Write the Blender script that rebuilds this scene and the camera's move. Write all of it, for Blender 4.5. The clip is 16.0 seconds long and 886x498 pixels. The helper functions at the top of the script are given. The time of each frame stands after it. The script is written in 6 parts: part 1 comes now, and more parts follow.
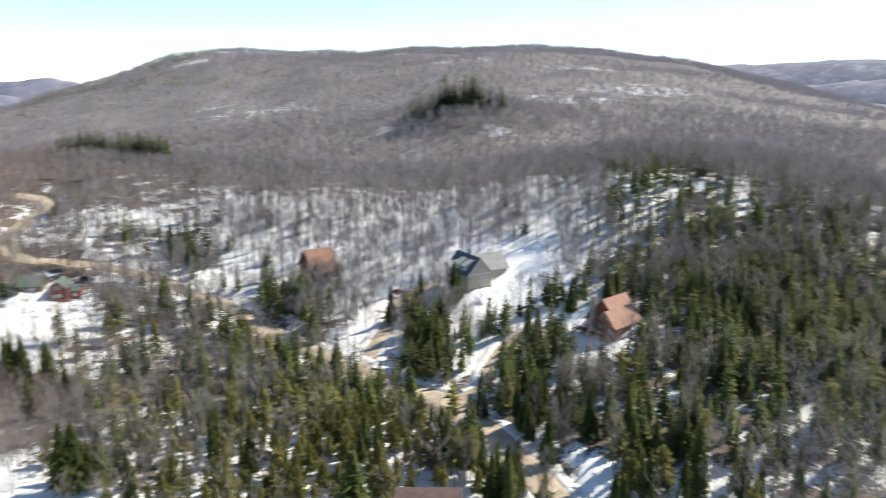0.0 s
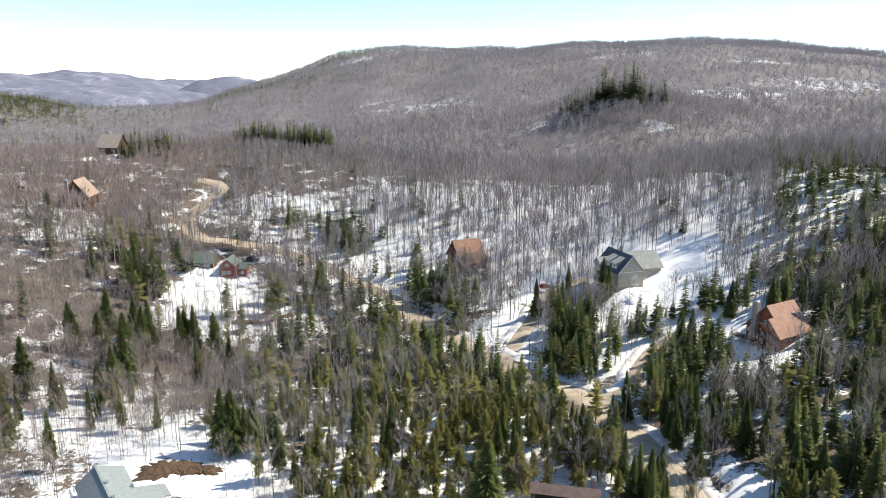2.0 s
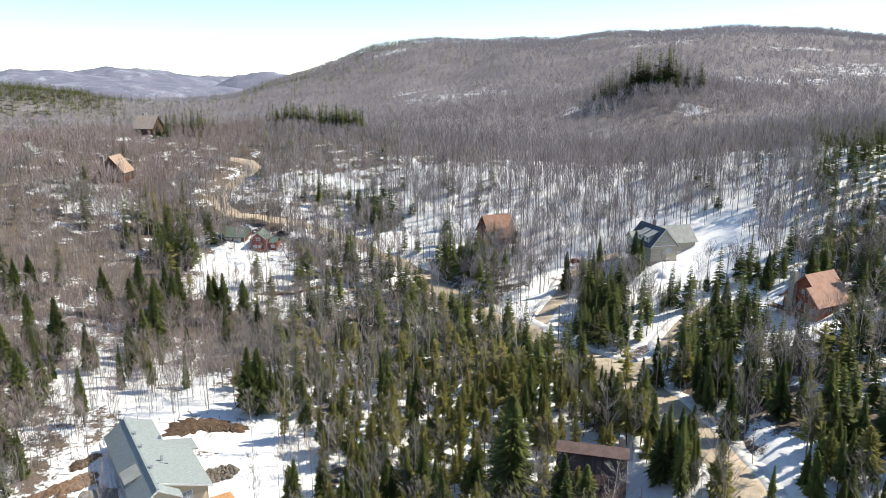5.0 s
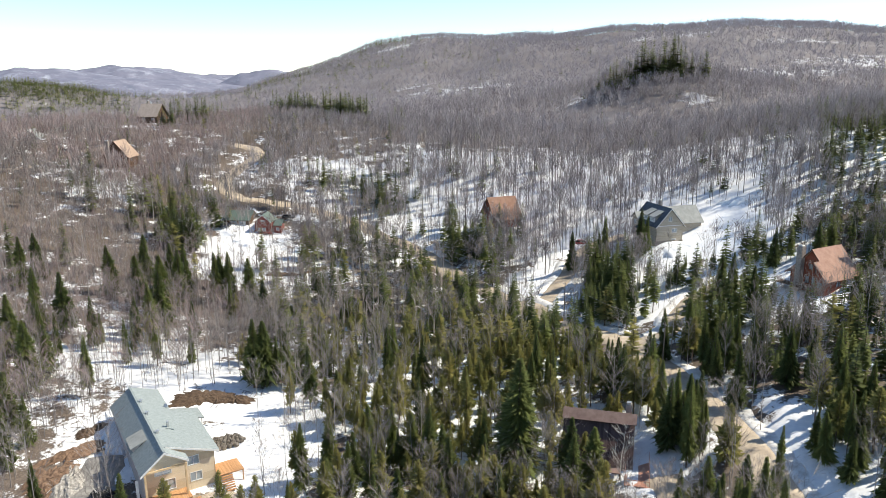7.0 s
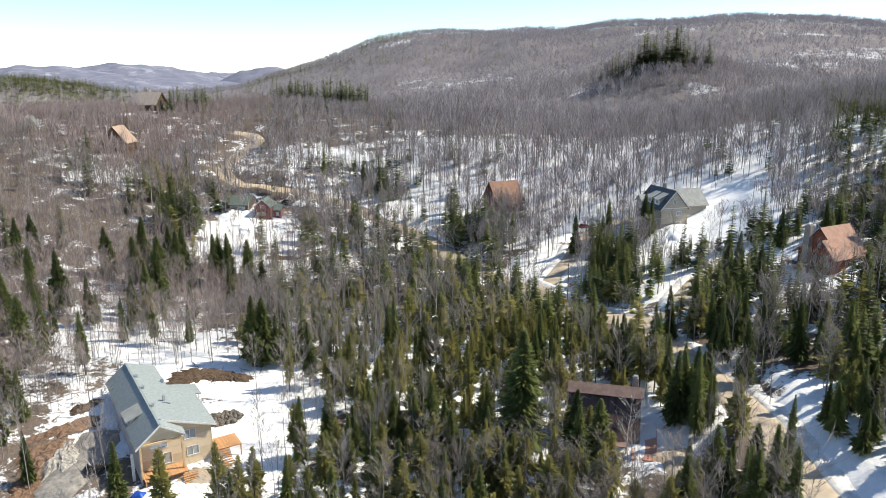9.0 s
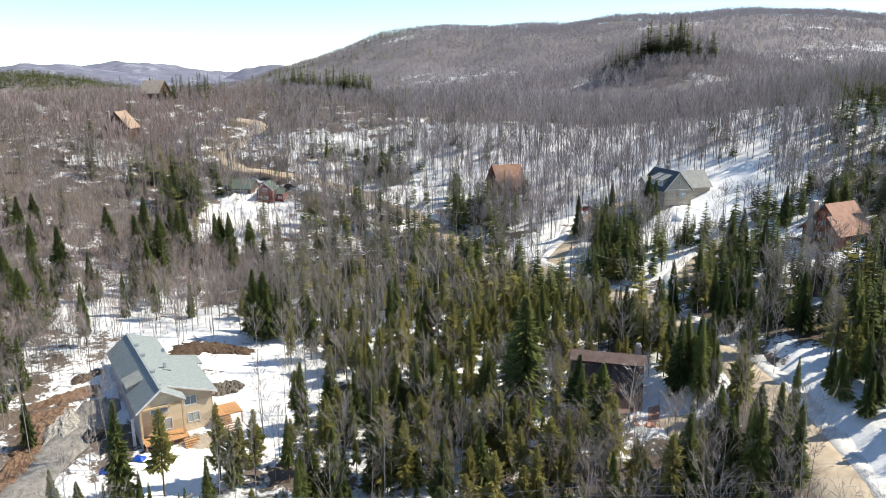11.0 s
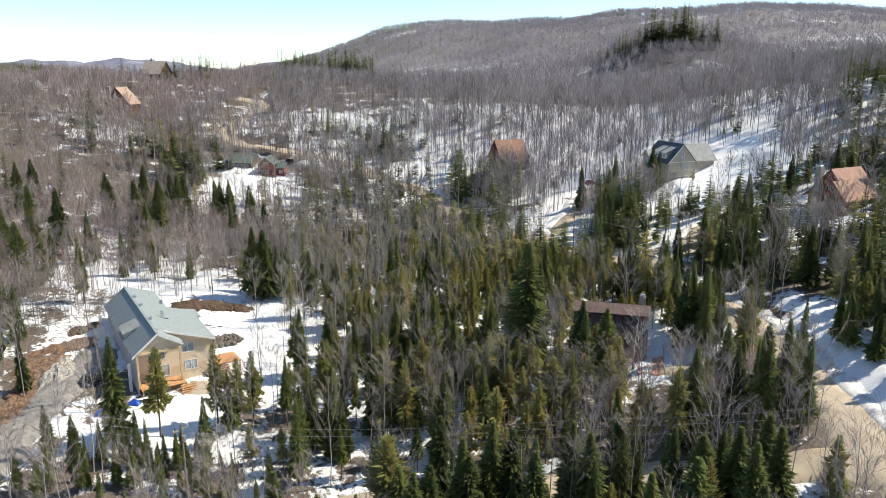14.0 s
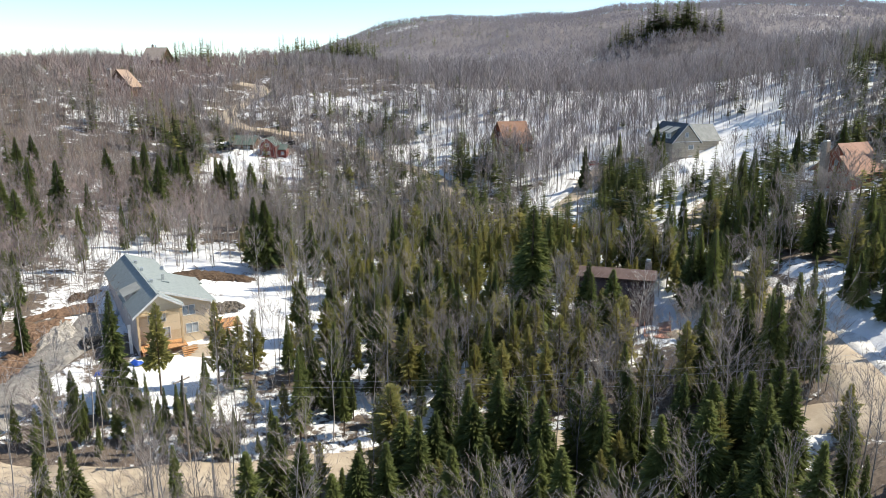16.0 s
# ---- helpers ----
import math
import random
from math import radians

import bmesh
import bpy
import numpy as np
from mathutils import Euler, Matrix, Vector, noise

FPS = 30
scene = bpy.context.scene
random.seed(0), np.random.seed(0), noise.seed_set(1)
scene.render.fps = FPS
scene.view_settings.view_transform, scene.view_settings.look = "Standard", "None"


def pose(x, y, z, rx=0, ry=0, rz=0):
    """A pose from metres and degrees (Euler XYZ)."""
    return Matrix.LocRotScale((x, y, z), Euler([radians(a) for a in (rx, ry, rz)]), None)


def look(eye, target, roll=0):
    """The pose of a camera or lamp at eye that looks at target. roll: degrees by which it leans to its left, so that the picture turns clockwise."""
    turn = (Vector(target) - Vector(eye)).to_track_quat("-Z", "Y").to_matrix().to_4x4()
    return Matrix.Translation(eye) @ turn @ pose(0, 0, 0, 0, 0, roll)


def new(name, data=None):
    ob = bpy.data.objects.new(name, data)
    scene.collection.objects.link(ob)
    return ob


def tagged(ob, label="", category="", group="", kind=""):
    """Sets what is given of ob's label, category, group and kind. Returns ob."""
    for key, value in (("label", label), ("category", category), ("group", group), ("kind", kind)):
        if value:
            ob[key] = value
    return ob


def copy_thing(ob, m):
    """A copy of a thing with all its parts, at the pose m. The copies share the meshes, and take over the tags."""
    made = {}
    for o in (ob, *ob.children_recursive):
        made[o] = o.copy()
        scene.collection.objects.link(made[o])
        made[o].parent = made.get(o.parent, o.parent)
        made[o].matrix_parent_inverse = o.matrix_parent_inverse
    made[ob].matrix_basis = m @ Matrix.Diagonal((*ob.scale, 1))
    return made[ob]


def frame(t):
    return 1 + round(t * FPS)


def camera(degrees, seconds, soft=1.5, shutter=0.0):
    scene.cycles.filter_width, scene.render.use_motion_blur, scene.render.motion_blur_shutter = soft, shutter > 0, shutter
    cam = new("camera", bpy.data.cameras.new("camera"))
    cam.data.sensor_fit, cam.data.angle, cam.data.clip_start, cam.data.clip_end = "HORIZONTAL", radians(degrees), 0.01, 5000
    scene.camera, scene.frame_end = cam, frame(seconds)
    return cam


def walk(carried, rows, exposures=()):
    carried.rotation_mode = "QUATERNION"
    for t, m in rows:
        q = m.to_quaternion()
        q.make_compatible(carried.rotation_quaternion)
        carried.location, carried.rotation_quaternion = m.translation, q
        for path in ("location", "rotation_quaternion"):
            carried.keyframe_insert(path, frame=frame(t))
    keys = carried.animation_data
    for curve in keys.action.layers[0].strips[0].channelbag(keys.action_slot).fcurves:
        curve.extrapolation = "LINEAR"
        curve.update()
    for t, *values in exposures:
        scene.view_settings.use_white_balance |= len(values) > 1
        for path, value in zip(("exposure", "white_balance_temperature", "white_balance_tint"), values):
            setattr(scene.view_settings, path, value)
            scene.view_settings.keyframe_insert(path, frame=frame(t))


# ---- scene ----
cam = camera(63.3, 16.0, soft=0.5, shutter=0.6)
PATH = [  # seconds, east, north, height, yaw, pitch, lean
    (0.0, -0.00, 0.00, 79.92, -0.00, -12.73, -0.47),
    (0.5, 0.56, 0.53, 79.51, 6.82, -12.84, -0.54),
    (1.0, 0.88, 1.04, 79.20, 9.69, -12.90, -0.52),
    (1.5, 0.88, 1.45, 78.79, 11.30, -12.95, -0.40),
    (2.0, 0.73, 1.70, 78.03, 12.27, -13.02, -0.25),
    (2.5, 0.62, 1.92, 77.08, 13.01, -13.08, -0.12),
    (3.0, 0.78, 2.15, 75.95, 13.43, -13.12, -0.06),
    (3.5, 1.17, 2.33, 74.61, 13.73, -13.18, -0.05),
    (4.0, 1.58, 2.39, 73.20, 14.27, -13.21, -0.03),
    (6.5, 2.07, 0.82, 66.36, 15.27, -13.35, 0.19),
    (7.0, 1.79, 0.92, 64.92, 15.28, -13.36, 0.25),
    (7.5, 1.56, 1.22, 63.63, 15.29, -13.37, 0.27),
    (8.0, 1.43, 1.65, 62.35, 15.32, -13.39, 0.27),
    (8.5, 1.35, 2.07, 61.06, 15.32, -13.40, 0.28),
    (9.0, 1.21, 2.33, 59.72, 15.37, -13.44, 0.30),
    (11.5, 1.81, 1.64, 53.11, 15.72, -13.50, 0.36),
    (12.0, 1.85, 1.58, 51.66, 15.74, -13.47, 0.31),
    (12.5, 1.77, 1.60, 50.28, 15.75, -13.46, 0.26),
    (13.0, 1.68, 1.61, 48.81, 15.78, -13.46, 0.24),
    (13.5, 1.68, 1.55, 47.40, 15.79, -13.44, 0.19),
    (14.0, 1.74, 1.45, 46.04, 15.81, -13.47, 0.15),
    (14.5, 1.78, 1.34, 44.74, 15.82, -13.49, 0.12),
    (15.0, 1.69, 1.23, 43.32, 15.82, -13.52, 0.10),
    (15.5, 1.48, 1.19, 41.85, 15.88, -13.54, 0.08),
    (16.0, 1.31, 1.23, 40.37, 15.88, -13.55, 0.04),
]
walk(cam, [(t, pose(x, y, z, 0, 0, yaw) @ pose(0, 0, 0, 90 + pitch, 0, 0) @ pose(0, 0, 0, 0, 0, -lean)) for t, x, y, z, yaw, pitch, lean in PATH],
     [(0.0, 0.77, 7150, 5), (4.0, 0.75, 7150, 5), (9.0, 0.72, 7150, 5), (16.0, 0.68, 7150, 5)])

# ---------------------------------------------------------------- sky, sun
SUN_AZ, SUN_EL = radians(62.0), radians(46.0)   # azimuth from north towards east
world = bpy.data.worlds.new("world")
scene.world = world
world.use_nodes = True
wn = world.node_tree.nodes
sky = wn.new("ShaderNodeTexSky")
sky.sky_type, sky.sun_disc = "NISHITA", False
sky.sun_elevation, sky.sun_rotation = SUN_EL, SUN_AZ
sky.air_density, sky.dust_density, sky.ozone_density = 0.8, 0.0, 2.0
sky.altitude = 1500.0
wn["Background"].inputs["Strength"].default_value = 0.145
world.node_tree.links.new(sky.outputs[0], wn["Background"].inputs["Color"])
sun = new("sun", bpy.data.lights.new("sun", "SUN"))
sun.data.energy, sun.data.angle, sun.data.color = 4.1, radians(0.6), (1.0, 0.94, 0.86)
sun.matrix_world = look((0, 0, 0), (-math.sin(SUN_AZ) * math.cos(SUN_EL), -math.cos(SUN_AZ) * math.cos(SUN_EL), -math.sin(SUN_EL)))


# ---------------------------------------------------------------- materials
def ramp(nt, fac, stops):
    r = nt.nodes.new("ShaderNodeValToRGB")
    while len(r.color_ramp.elements) < len(stops):
        r.color_ramp.elements.new(0.5)
    for e, (p, c) in zip(r.color_ramp.elements, stops):
        e.position, e.color = p, (*c, 1)
    nt.links.new(fac, r.inputs[0])
    return r.outputs[0]


def noise_node(nt, vec, scale, detail=4.0, rough=0.6):
    n = nt.nodes.new("ShaderNodeTexNoise")
    n.inputs["Scale"].default_value, n.inputs["Detail"].default_value, n.inputs["Roughness"].default_value = scale, detail, rough
    nt.links.new(vec, n.inputs["Vector"])
    return n.outputs[0]


def maths(nt, op, a, b):
    n = nt.nodes.new("ShaderNodeMath")
    n.operation = op
    for s, v in zip(n.inputs, (a, b)):
        if isinstance(v, (int, float)):
            s.default_value = v
        else:
            nt.links.new(v, s)
    return n.outputs[0]


def mix_color(nt, fac, a, b):
    n = nt.nodes.new("ShaderNodeMix")
    n.data_type = "RGBA"
    for s, v in ((n.inputs[0], fac), (n.inputs[6], a), (n.inputs[7], b)):
        if isinstance(v, (int, float)):
            s.default_value = v
        elif isinstance(v, tuple):
            s.default_value = (*v, 1)
        else:
            nt.links.new(v, s)
    return n.outputs[2]


def start(name, rough=0.7, metal=0.0):
    m = bpy.data.materials.new(name)
    m.use_nodes = True
    nt = m.node_tree
    b = nt.nodes["Principled BSDF"]
    b.inputs["Roughness"].default_value, b.inputs["Metallic"].default_value = rough, metal
    b.inputs["Specular IOR Level"].default_value = 0.3
    return m, nt, b, nt.nodes.new("ShaderNodeTexCoord").outputs["Object"]


def bump(nt, b, height, strength, dist):
    n = nt.nodes.new("ShaderNodeBump")
    n.inputs["Strength"].default_value, n.inputs["Distance"].default_value = strength, dist
    nt.links.new(height, n.inputs["Height"])
    nt.links.new(n.outputs[0], b.inputs["Normal"])


def mottled(name, dark, light, scale=3.0, rough=0.7, metal=0.0, bump_by=0.0, fine=40.0):
    """A surface of two tones: broad stains and fine grain."""
    m, nt, b, vec = start(name, rough, metal)
    f = maths(nt, "ADD", maths(nt, "MULTIPLY", noise_node(nt, vec, scale), 0.65), maths(nt, "MULTIPLY", noise_node(nt, vec, fine), 0.35))
    nt.links.new(ramp(nt, f, ((0.35, dark), (0.65, light))), b.inputs["Base Color"])
    if bump_by:
        bump(nt, b, f, 0.6, bump_by)
    return m


def boarded(name, dark, light, pitch, axis, rough=0.7, gap=0.1):
    """Boards or sheets laid side by side: joints every pitch metres along one axis, each strip with its own tone."""
    m, nt, b, vec = start(name, rough)
    sep = nt.nodes.new("ShaderNodeSeparateXYZ")
    nt.links.new(vec, sep.inputs[0])
    run = maths(nt, "DIVIDE", sep.outputs[axis], pitch)
    cell, part_of = maths(nt, "FLOOR", run, 0), maths(nt, "FRACT", run, 0)
    w = nt.nodes.new("ShaderNodeTexWhiteNoise")
    w.noise_dimensions = "1D"
    nt.links.new(cell, w.inputs["W"])
    f = maths(nt, "ADD", maths(nt, "MULTIPLY", w.outputs[0], 0.4), maths(nt, "MULTIPLY", noise_node(nt, vec, 6.0), 0.6))
    col = ramp(nt, f, ((0.2, dark), (0.8, light)))
    joint = maths(nt, "LESS_THAN", part_of, gap)
    nt.links.new(mix_color(nt, maths(nt, "MULTIPLY", joint, 0.45), col, tuple(0.35 * v for v in dark)), b.inputs["Base Color"])
    bump(nt, b, maths(nt, "MULTIPLY", joint, -1.0), 0.5, 0.02)
    return m


def foliage(name, dark, light, rough=0.6, thin=0.0):
    """Needles or twigs: every tree has a tone of its own, with lighter and darker sprays in it."""
    m, nt, b, vec = start(name, rough)
    at = nt.nodes.new("ShaderNodeAttribute")
    at.attribute_name = "tone"
    info = nt.nodes.new("ShaderNodeObjectInfo")
    geo = nt.nodes.new("ShaderNodeNewGeometry")
    tone = maths(nt, "FRACT", maths(nt, "ADD", at.outputs["Fac"], info.outputs["Random"]), 0)
    f = maths(nt, "ADD", maths(nt, "MULTIPLY", tone, 0.6), maths(nt, "MULTIPLY", geo.outputs["Random Per Island"], 0.4))
    col = ramp(nt, f, ((0.1, dark), (0.9, light)))
    nt.links.new(col, b.inputs["Base Color"])
    b.inputs["Specular IOR Level"].default_value = 0.15
    if thin:
        tr = nt.nodes.new("ShaderNodeBsdfTranslucent")
        mx = nt.nodes.new("ShaderNodeMixShader")
        mx.inputs[0].default_value = thin
        nt.links.new(col, tr.inputs["Color"])
        nt.links.new(b.outputs[0], mx.inputs[1])
        nt.links.new(tr.outputs[0], mx.inputs[2])
        nt.links.new(mx.outputs[0], nt.nodes["Material Output"].inputs["Surface"])
    return m


M_SPRUCE = foliage("spruce_needles", (0.088, 0.113, 0.045), (0.235, 0.265, 0.093), 0.6, 0.5)
M_CEDAR = foliage("cedar_sprays", (0.185, 0.195, 0.066), (0.385, 0.35, 0.135), 0.6, 0.5)
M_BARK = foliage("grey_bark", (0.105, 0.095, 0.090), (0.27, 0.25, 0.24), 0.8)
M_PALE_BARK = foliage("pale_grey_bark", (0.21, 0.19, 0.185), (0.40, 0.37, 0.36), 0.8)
M_BIRCH = foliage("pale_bark", (0.42, 0.40, 0.37), (0.62, 0.59, 0.55), 0.7)
M_TWIG = foliage("bare_twigs", (0.225, 0.194, 0.196), (0.44, 0.395, 0.40), 0.8, 0.15)
M_BROWN_TWIG = foliage("brown_twigs", (0.20, 0.172, 0.16), (0.40, 0.35, 0.33), 0.8, 0.15)
M_PALE_TWIG = foliage("dry_silvery_twigs", (0.27, 0.25, 0.235), (0.50, 0.47, 0.44), 0.8, 0.15)
# Lighter, bluer than the bare twigs: aerial haze put into the far crowns' colour
M_FAR_TWIG = foliage("hazed_far_twigs", (0.265, 0.235, 0.250), (0.43, 0.39, 0.415), 0.8, 0.15)
M_RED_TWIG = foliage("budding_reddish_twigs", (0.225, 0.165, 0.155), (0.43, 0.335, 0.315), 0.8, 0.15)
M_TRUNK = mottled("conifer_bark", (0.07, 0.05, 0.04), (0.17, 0.13, 0.10), 4.0, 0.9)


def ground_material():
    m, nt, b, vec = start("snowy_forest_floor", 0.75)
    at = nt.nodes.new("ShaderNodeAttribute")
    at.attribute_name = "snow"
    patches = maths(nt, "ADD", maths(nt, "MULTIPLY", noise_node(nt, vec, 0.16, 6.0, 0.65), 0.7), maths(nt, "MULTIPLY", noise_node(nt, vec, 1.3, 4.0), 0.3))
    cover = maths(nt, "ADD", at.outputs["Fac"], maths(nt, "MULTIPLY", maths(nt, "SUBTRACT", patches, 0.5), 2.4))
    edge = ramp(nt, cover, ((0.44, (0, 0, 0)), (0.56, (1, 1, 1))))
    litter = ramp(nt, noise_node(nt, vec, 2.1, 6.0, 0.7), ((0.3, (0.085, 0.064, 0.052)), (0.55, (0.155, 0.122, 0.10)), (0.75, (0.25, 0.205, 0.17))))
    snow = ramp(nt, noise_node(nt, vec, 0.9, 5.0), ((0.3, (0.74, 0.76, 0.80)), (0.7, (0.90, 0.90, 0.91))))
    wa = nt.nodes.new("ShaderNodeAttribute")
    wa.attribute_name = "woods"
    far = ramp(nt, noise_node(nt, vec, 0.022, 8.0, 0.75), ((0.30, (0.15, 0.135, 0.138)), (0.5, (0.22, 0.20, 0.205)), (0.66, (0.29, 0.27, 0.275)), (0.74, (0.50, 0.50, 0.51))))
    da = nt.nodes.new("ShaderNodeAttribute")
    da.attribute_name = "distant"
    # Blue-grey tones of far land: distance haze mixed into the ground colour
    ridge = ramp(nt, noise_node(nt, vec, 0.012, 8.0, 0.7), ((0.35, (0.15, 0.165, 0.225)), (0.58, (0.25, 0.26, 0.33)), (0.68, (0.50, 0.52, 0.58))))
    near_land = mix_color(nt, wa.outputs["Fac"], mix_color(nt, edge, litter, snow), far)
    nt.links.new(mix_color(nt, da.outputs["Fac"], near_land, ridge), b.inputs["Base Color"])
    bump(nt, b, maths(nt, "ADD", patches, maths(nt, "MULTIPLY", edge, 0.3)), 0.7, 0.5)
    return m


M_GROUND = ground_material()
M_SNOW = mottled("old_snow", (0.70, 0.72, 0.75), (0.90, 0.90, 0.91), 0.8, 0.6, 0, 0.25, 5.0)
M_DIRTY_SNOW = mottled("ploughed_snow", (0.52, 0.50, 0.475), (0.89, 0.89, 0.89), 0.7, 0.7, 0, 0.3, 6.0)
M_SAND = mottled("sandy_gravel_road", (0.36, 0.29, 0.22), (0.55, 0.465, 0.365), 0.35, 0.9, 0, 0.05, 9.0)
M_GRAVEL = mottled("grey_gravel", (0.16, 0.15, 0.14), (0.36, 0.34, 0.315), 1.2, 0.9, 0, 0.06, 14.0)
M_RUBBLE = mottled("pale_crushed_stone", (0.17, 0.155, 0.14), (0.52, 0.49, 0.45), 2.6, 0.9, 0, 0.12, 6.0)
M_DIRT = mottled("bare_brown_earth", (0.075, 0.045, 0.030), (0.29, 0.185, 0.125), 1.6, 0.95, 0, 0.25, 7.0)


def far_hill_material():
    m, nt, b, vec = start("hazy_wooded_hill", 0.9)
    # Bluish woods and open land: the hills' haze is painted into these colours
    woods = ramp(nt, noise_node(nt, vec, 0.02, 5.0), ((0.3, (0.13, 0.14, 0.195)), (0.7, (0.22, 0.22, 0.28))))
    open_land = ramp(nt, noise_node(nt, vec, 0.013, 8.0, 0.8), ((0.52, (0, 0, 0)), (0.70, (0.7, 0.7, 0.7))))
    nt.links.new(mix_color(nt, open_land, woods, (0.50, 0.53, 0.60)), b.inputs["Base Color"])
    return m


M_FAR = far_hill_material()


# ---------------------------------------------------------------- terrain
# Heights of broad humps on four grids: the village, the slopes behind, the long ridge, the far land.
NEAR_HUMPS = [[8, 1, 10, 10, 10, -5], [1, -1, -1, -6, 12, -3], [-6, 8, -1, -5, 12, -3], [3, -12, -1, -11, 6, -9], [-13, 19, 7, 5, 17, -2], [0, -2, -9, 5, 2, 3], [0, 3, 16, 5, -3, 2]]
SLOPE_HUMPS = [[38, -14], [24, -12], [7, -4], [8, -2], [11, 4], [9, -15]]
RIDGE_HUMPS = [[10, -13], [-13, 13], [-2, 29], [20, 28], [21, 35], [-10, 5], [14, -1]]
FAR_HUMPS = [[-9, 9, 60], [20, -3, -16], [-24, 72, -28], [17, 26, -22]]


def humps():
    for i, row in enumerate(NEAR_HUMPS):
        for j, a in enumerate(row):
            yield -225 + 75 * i, 75 * j, 62, a
    for i, row in enumerate(SLOPE_HUMPS):
        for j, a in enumerate(row):
            yield -600 + 200 * i, 400 + 200 * j, 170, a
    for i, row in enumerate(RIDGE_HUMPS):
        for j, a in enumerate(row):
            yield -900 + 300 * i, 850 + 300 * j, 260, a
    for i, row in enumerate(FAR_HUMPS):
        for j, a in enumerate(row):
            yield -2400 + 1200 * i, (0, 1700, 2600)[j], 800, a
    yield -160, 352, 26, 6     # wooded hillock
    yield -168, 262, 26, -5    # hollow above the bend of the road
    yield -95, 268, 26, -6     # snowy hollow
    yield 12, 530, 45, 26      # rocky knoll
    yield -400, 1260, 140, 44  # rounded summit
    yield -900, 880, 140, 47   # dark side hill
    yield -850, 1130, 130, -38 # valley behind the dark hill
    yield -1150, 1350, 250, -40
    yield -420, 440, 90, -14   # dip behind the left crest
    yield 720, 950, 180, -28   # falling end of the ridge


HUMPS = list(humps())


def waves(x, y, size, seed):
    """Smooth irregular field between about -1 and 1, with bumps of the given size."""
    rng = np.random.RandomState(seed)
    out = 0.0
    for k in range(7):
        a, ph, s = rng.uniform(0, 2 * np.pi), rng.uniform(0, 2 * np.pi), size * rng.uniform(0.6, 1.5)
        out = out + np.sin((x * np.cos(a) + y * np.sin(a)) * 2 * np.pi / s + ph + 1.3 * np.sin((x * np.sin(a) - y * np.cos(a)) * 1.7 / s * np.pi + ph * 2))
    return out / 4.2


def seg_dist(x, y, pts):
    """Distance to a polyline in plan."""
    best = np.full(np.shape(x), 1e9)
    for (ax, ay), (bx, by) in zip(pts[:-1], pts[1:]):
        dx, dy = bx - ax, by - ay
        k = np.clip(((x - ax) * dx + (y - ay) * dy) / (dx * dx + dy * dy), 0, 1)
        best = np.minimum(best, np.hypot(x - ax - k * dx, y - ay - k * dy))
    return best


# Centre lines and half widths of the roads and drives
ROADS = {
    "main_road": (3.1, [(46, 46), (37, 61), (31, 75), (28, 87), (26, 97), (23, 110), (19.5, 124), (11, 145), (2, 162), (-9, 174), (-21, 184.5), (-31, 192), (-50, 207.5), (-66, 220)]),
    "upper_road": (2.4, [(-66.0, 220.0), (-74.2, 225.8), (-82.7, 228.1), (-90.5, 234.0), (-101.8, 238.2), (-117.0, 238.1), (-131.3, 235.6), (-139.5, 233.4), (-147.4, 236.9), (-152.3, 244.5), (-154.1, 255.8), (-152.8, 265.9), (-152.5, 274.0), (-158.4, 279.7), (-167.4, 279.3)]),
    "lower_road": (2.8, [(29, 84), (20, 83), (6, 81), (-8, 78), (-22, 73), (-36, 66), (-48, 60.5), (-62, 55), (-80, 51), (-110, 50), (-150, 54)]),
    "cabin_drive": (2.9, [(26, 97), (19, 99), (11.5, 103), (8, 108.5)]),
    "house_drive": (2.6, [(-72, 53), (-74, 64), (-77.5, 73), (-79, 80), (-80, 87), (-83, 93)]),
    "yard_drive": (2.2, [(-22, 183), (-21, 193.6), (-18.2, 203.7), (-16.5, 212.4), (-15, 223), (-10.9, 228.3), (-4.7, 231), (-1.5, 232)]),
    "chalet_drive": (2.0, [(2, 162), (8, 164.5), (12, 169.5), (12.2, 175.3), (14.4, 181.3), (17.6, 188), (24, 192), (33, 192)]),
    "hill_lane": (1.2, [(-240, 190), (-222, 200), (-212, 212), (-210, 228), (-208, 243), (-204, 250)]),
}


def height(x, y):
    x, y = np.asarray(x, float), np.asarray(y, float)
    z = np.zeros(np.broadcast(x, y).shape)
    for cx, cy, s, a in HUMPS:
        z = z + a * np.exp(-((x - cx) ** 2 + (y - cy) ** 2) / (2 * s * s))
    far = np.clip((np.hypot(x, y) - 350) / 500, 0, 1)
    z = z + 0.35 * waves(x, y, 17, 3) + far * 3.5 * waves(x, y, 150, 5)
    return z


def road_level(x, y):
    """The land with the roads cut level into it: near a road the ground takes the height of its centre line."""
    x, y = np.asarray(x, float), np.asarray(y, float)
    z = height(x, y)
    for half, pts in ROADS.values():
        best, at = np.full(x.shape, 1e9), np.zeros(x.shape)
        for (ax, ay), (bx, by) in zip(pts[:-1], pts[1:]):
            dx, dy = bx - ax, by - ay
            near = (x > min(ax, bx) - 9) & (x < max(ax, bx) + 9) & (y > min(ay, by) - 9) & (y < max(ay, by) + 9)
            if not near.any():
                continue
            k = np.clip(((x[near] - ax) * dx + (y[near] - ay) * dy) / (dx * dx + dy * dy), 0, 1)
            cx, cy = ax + k * dx, ay + k * dy
            d, h = np.hypot(x[near] - cx, y[near] - cy), height(cx, cy)
            closer = d < best[near]
            best[near] = np.where(closer, d, best[near])
            at[near] = np.where(closer, h, at[near])
        w = np.clip((half + 5.0 - best) / 3.5, 0, 1)
        z = z + w * w * (3 - 2 * w) * (at - z)
    return z


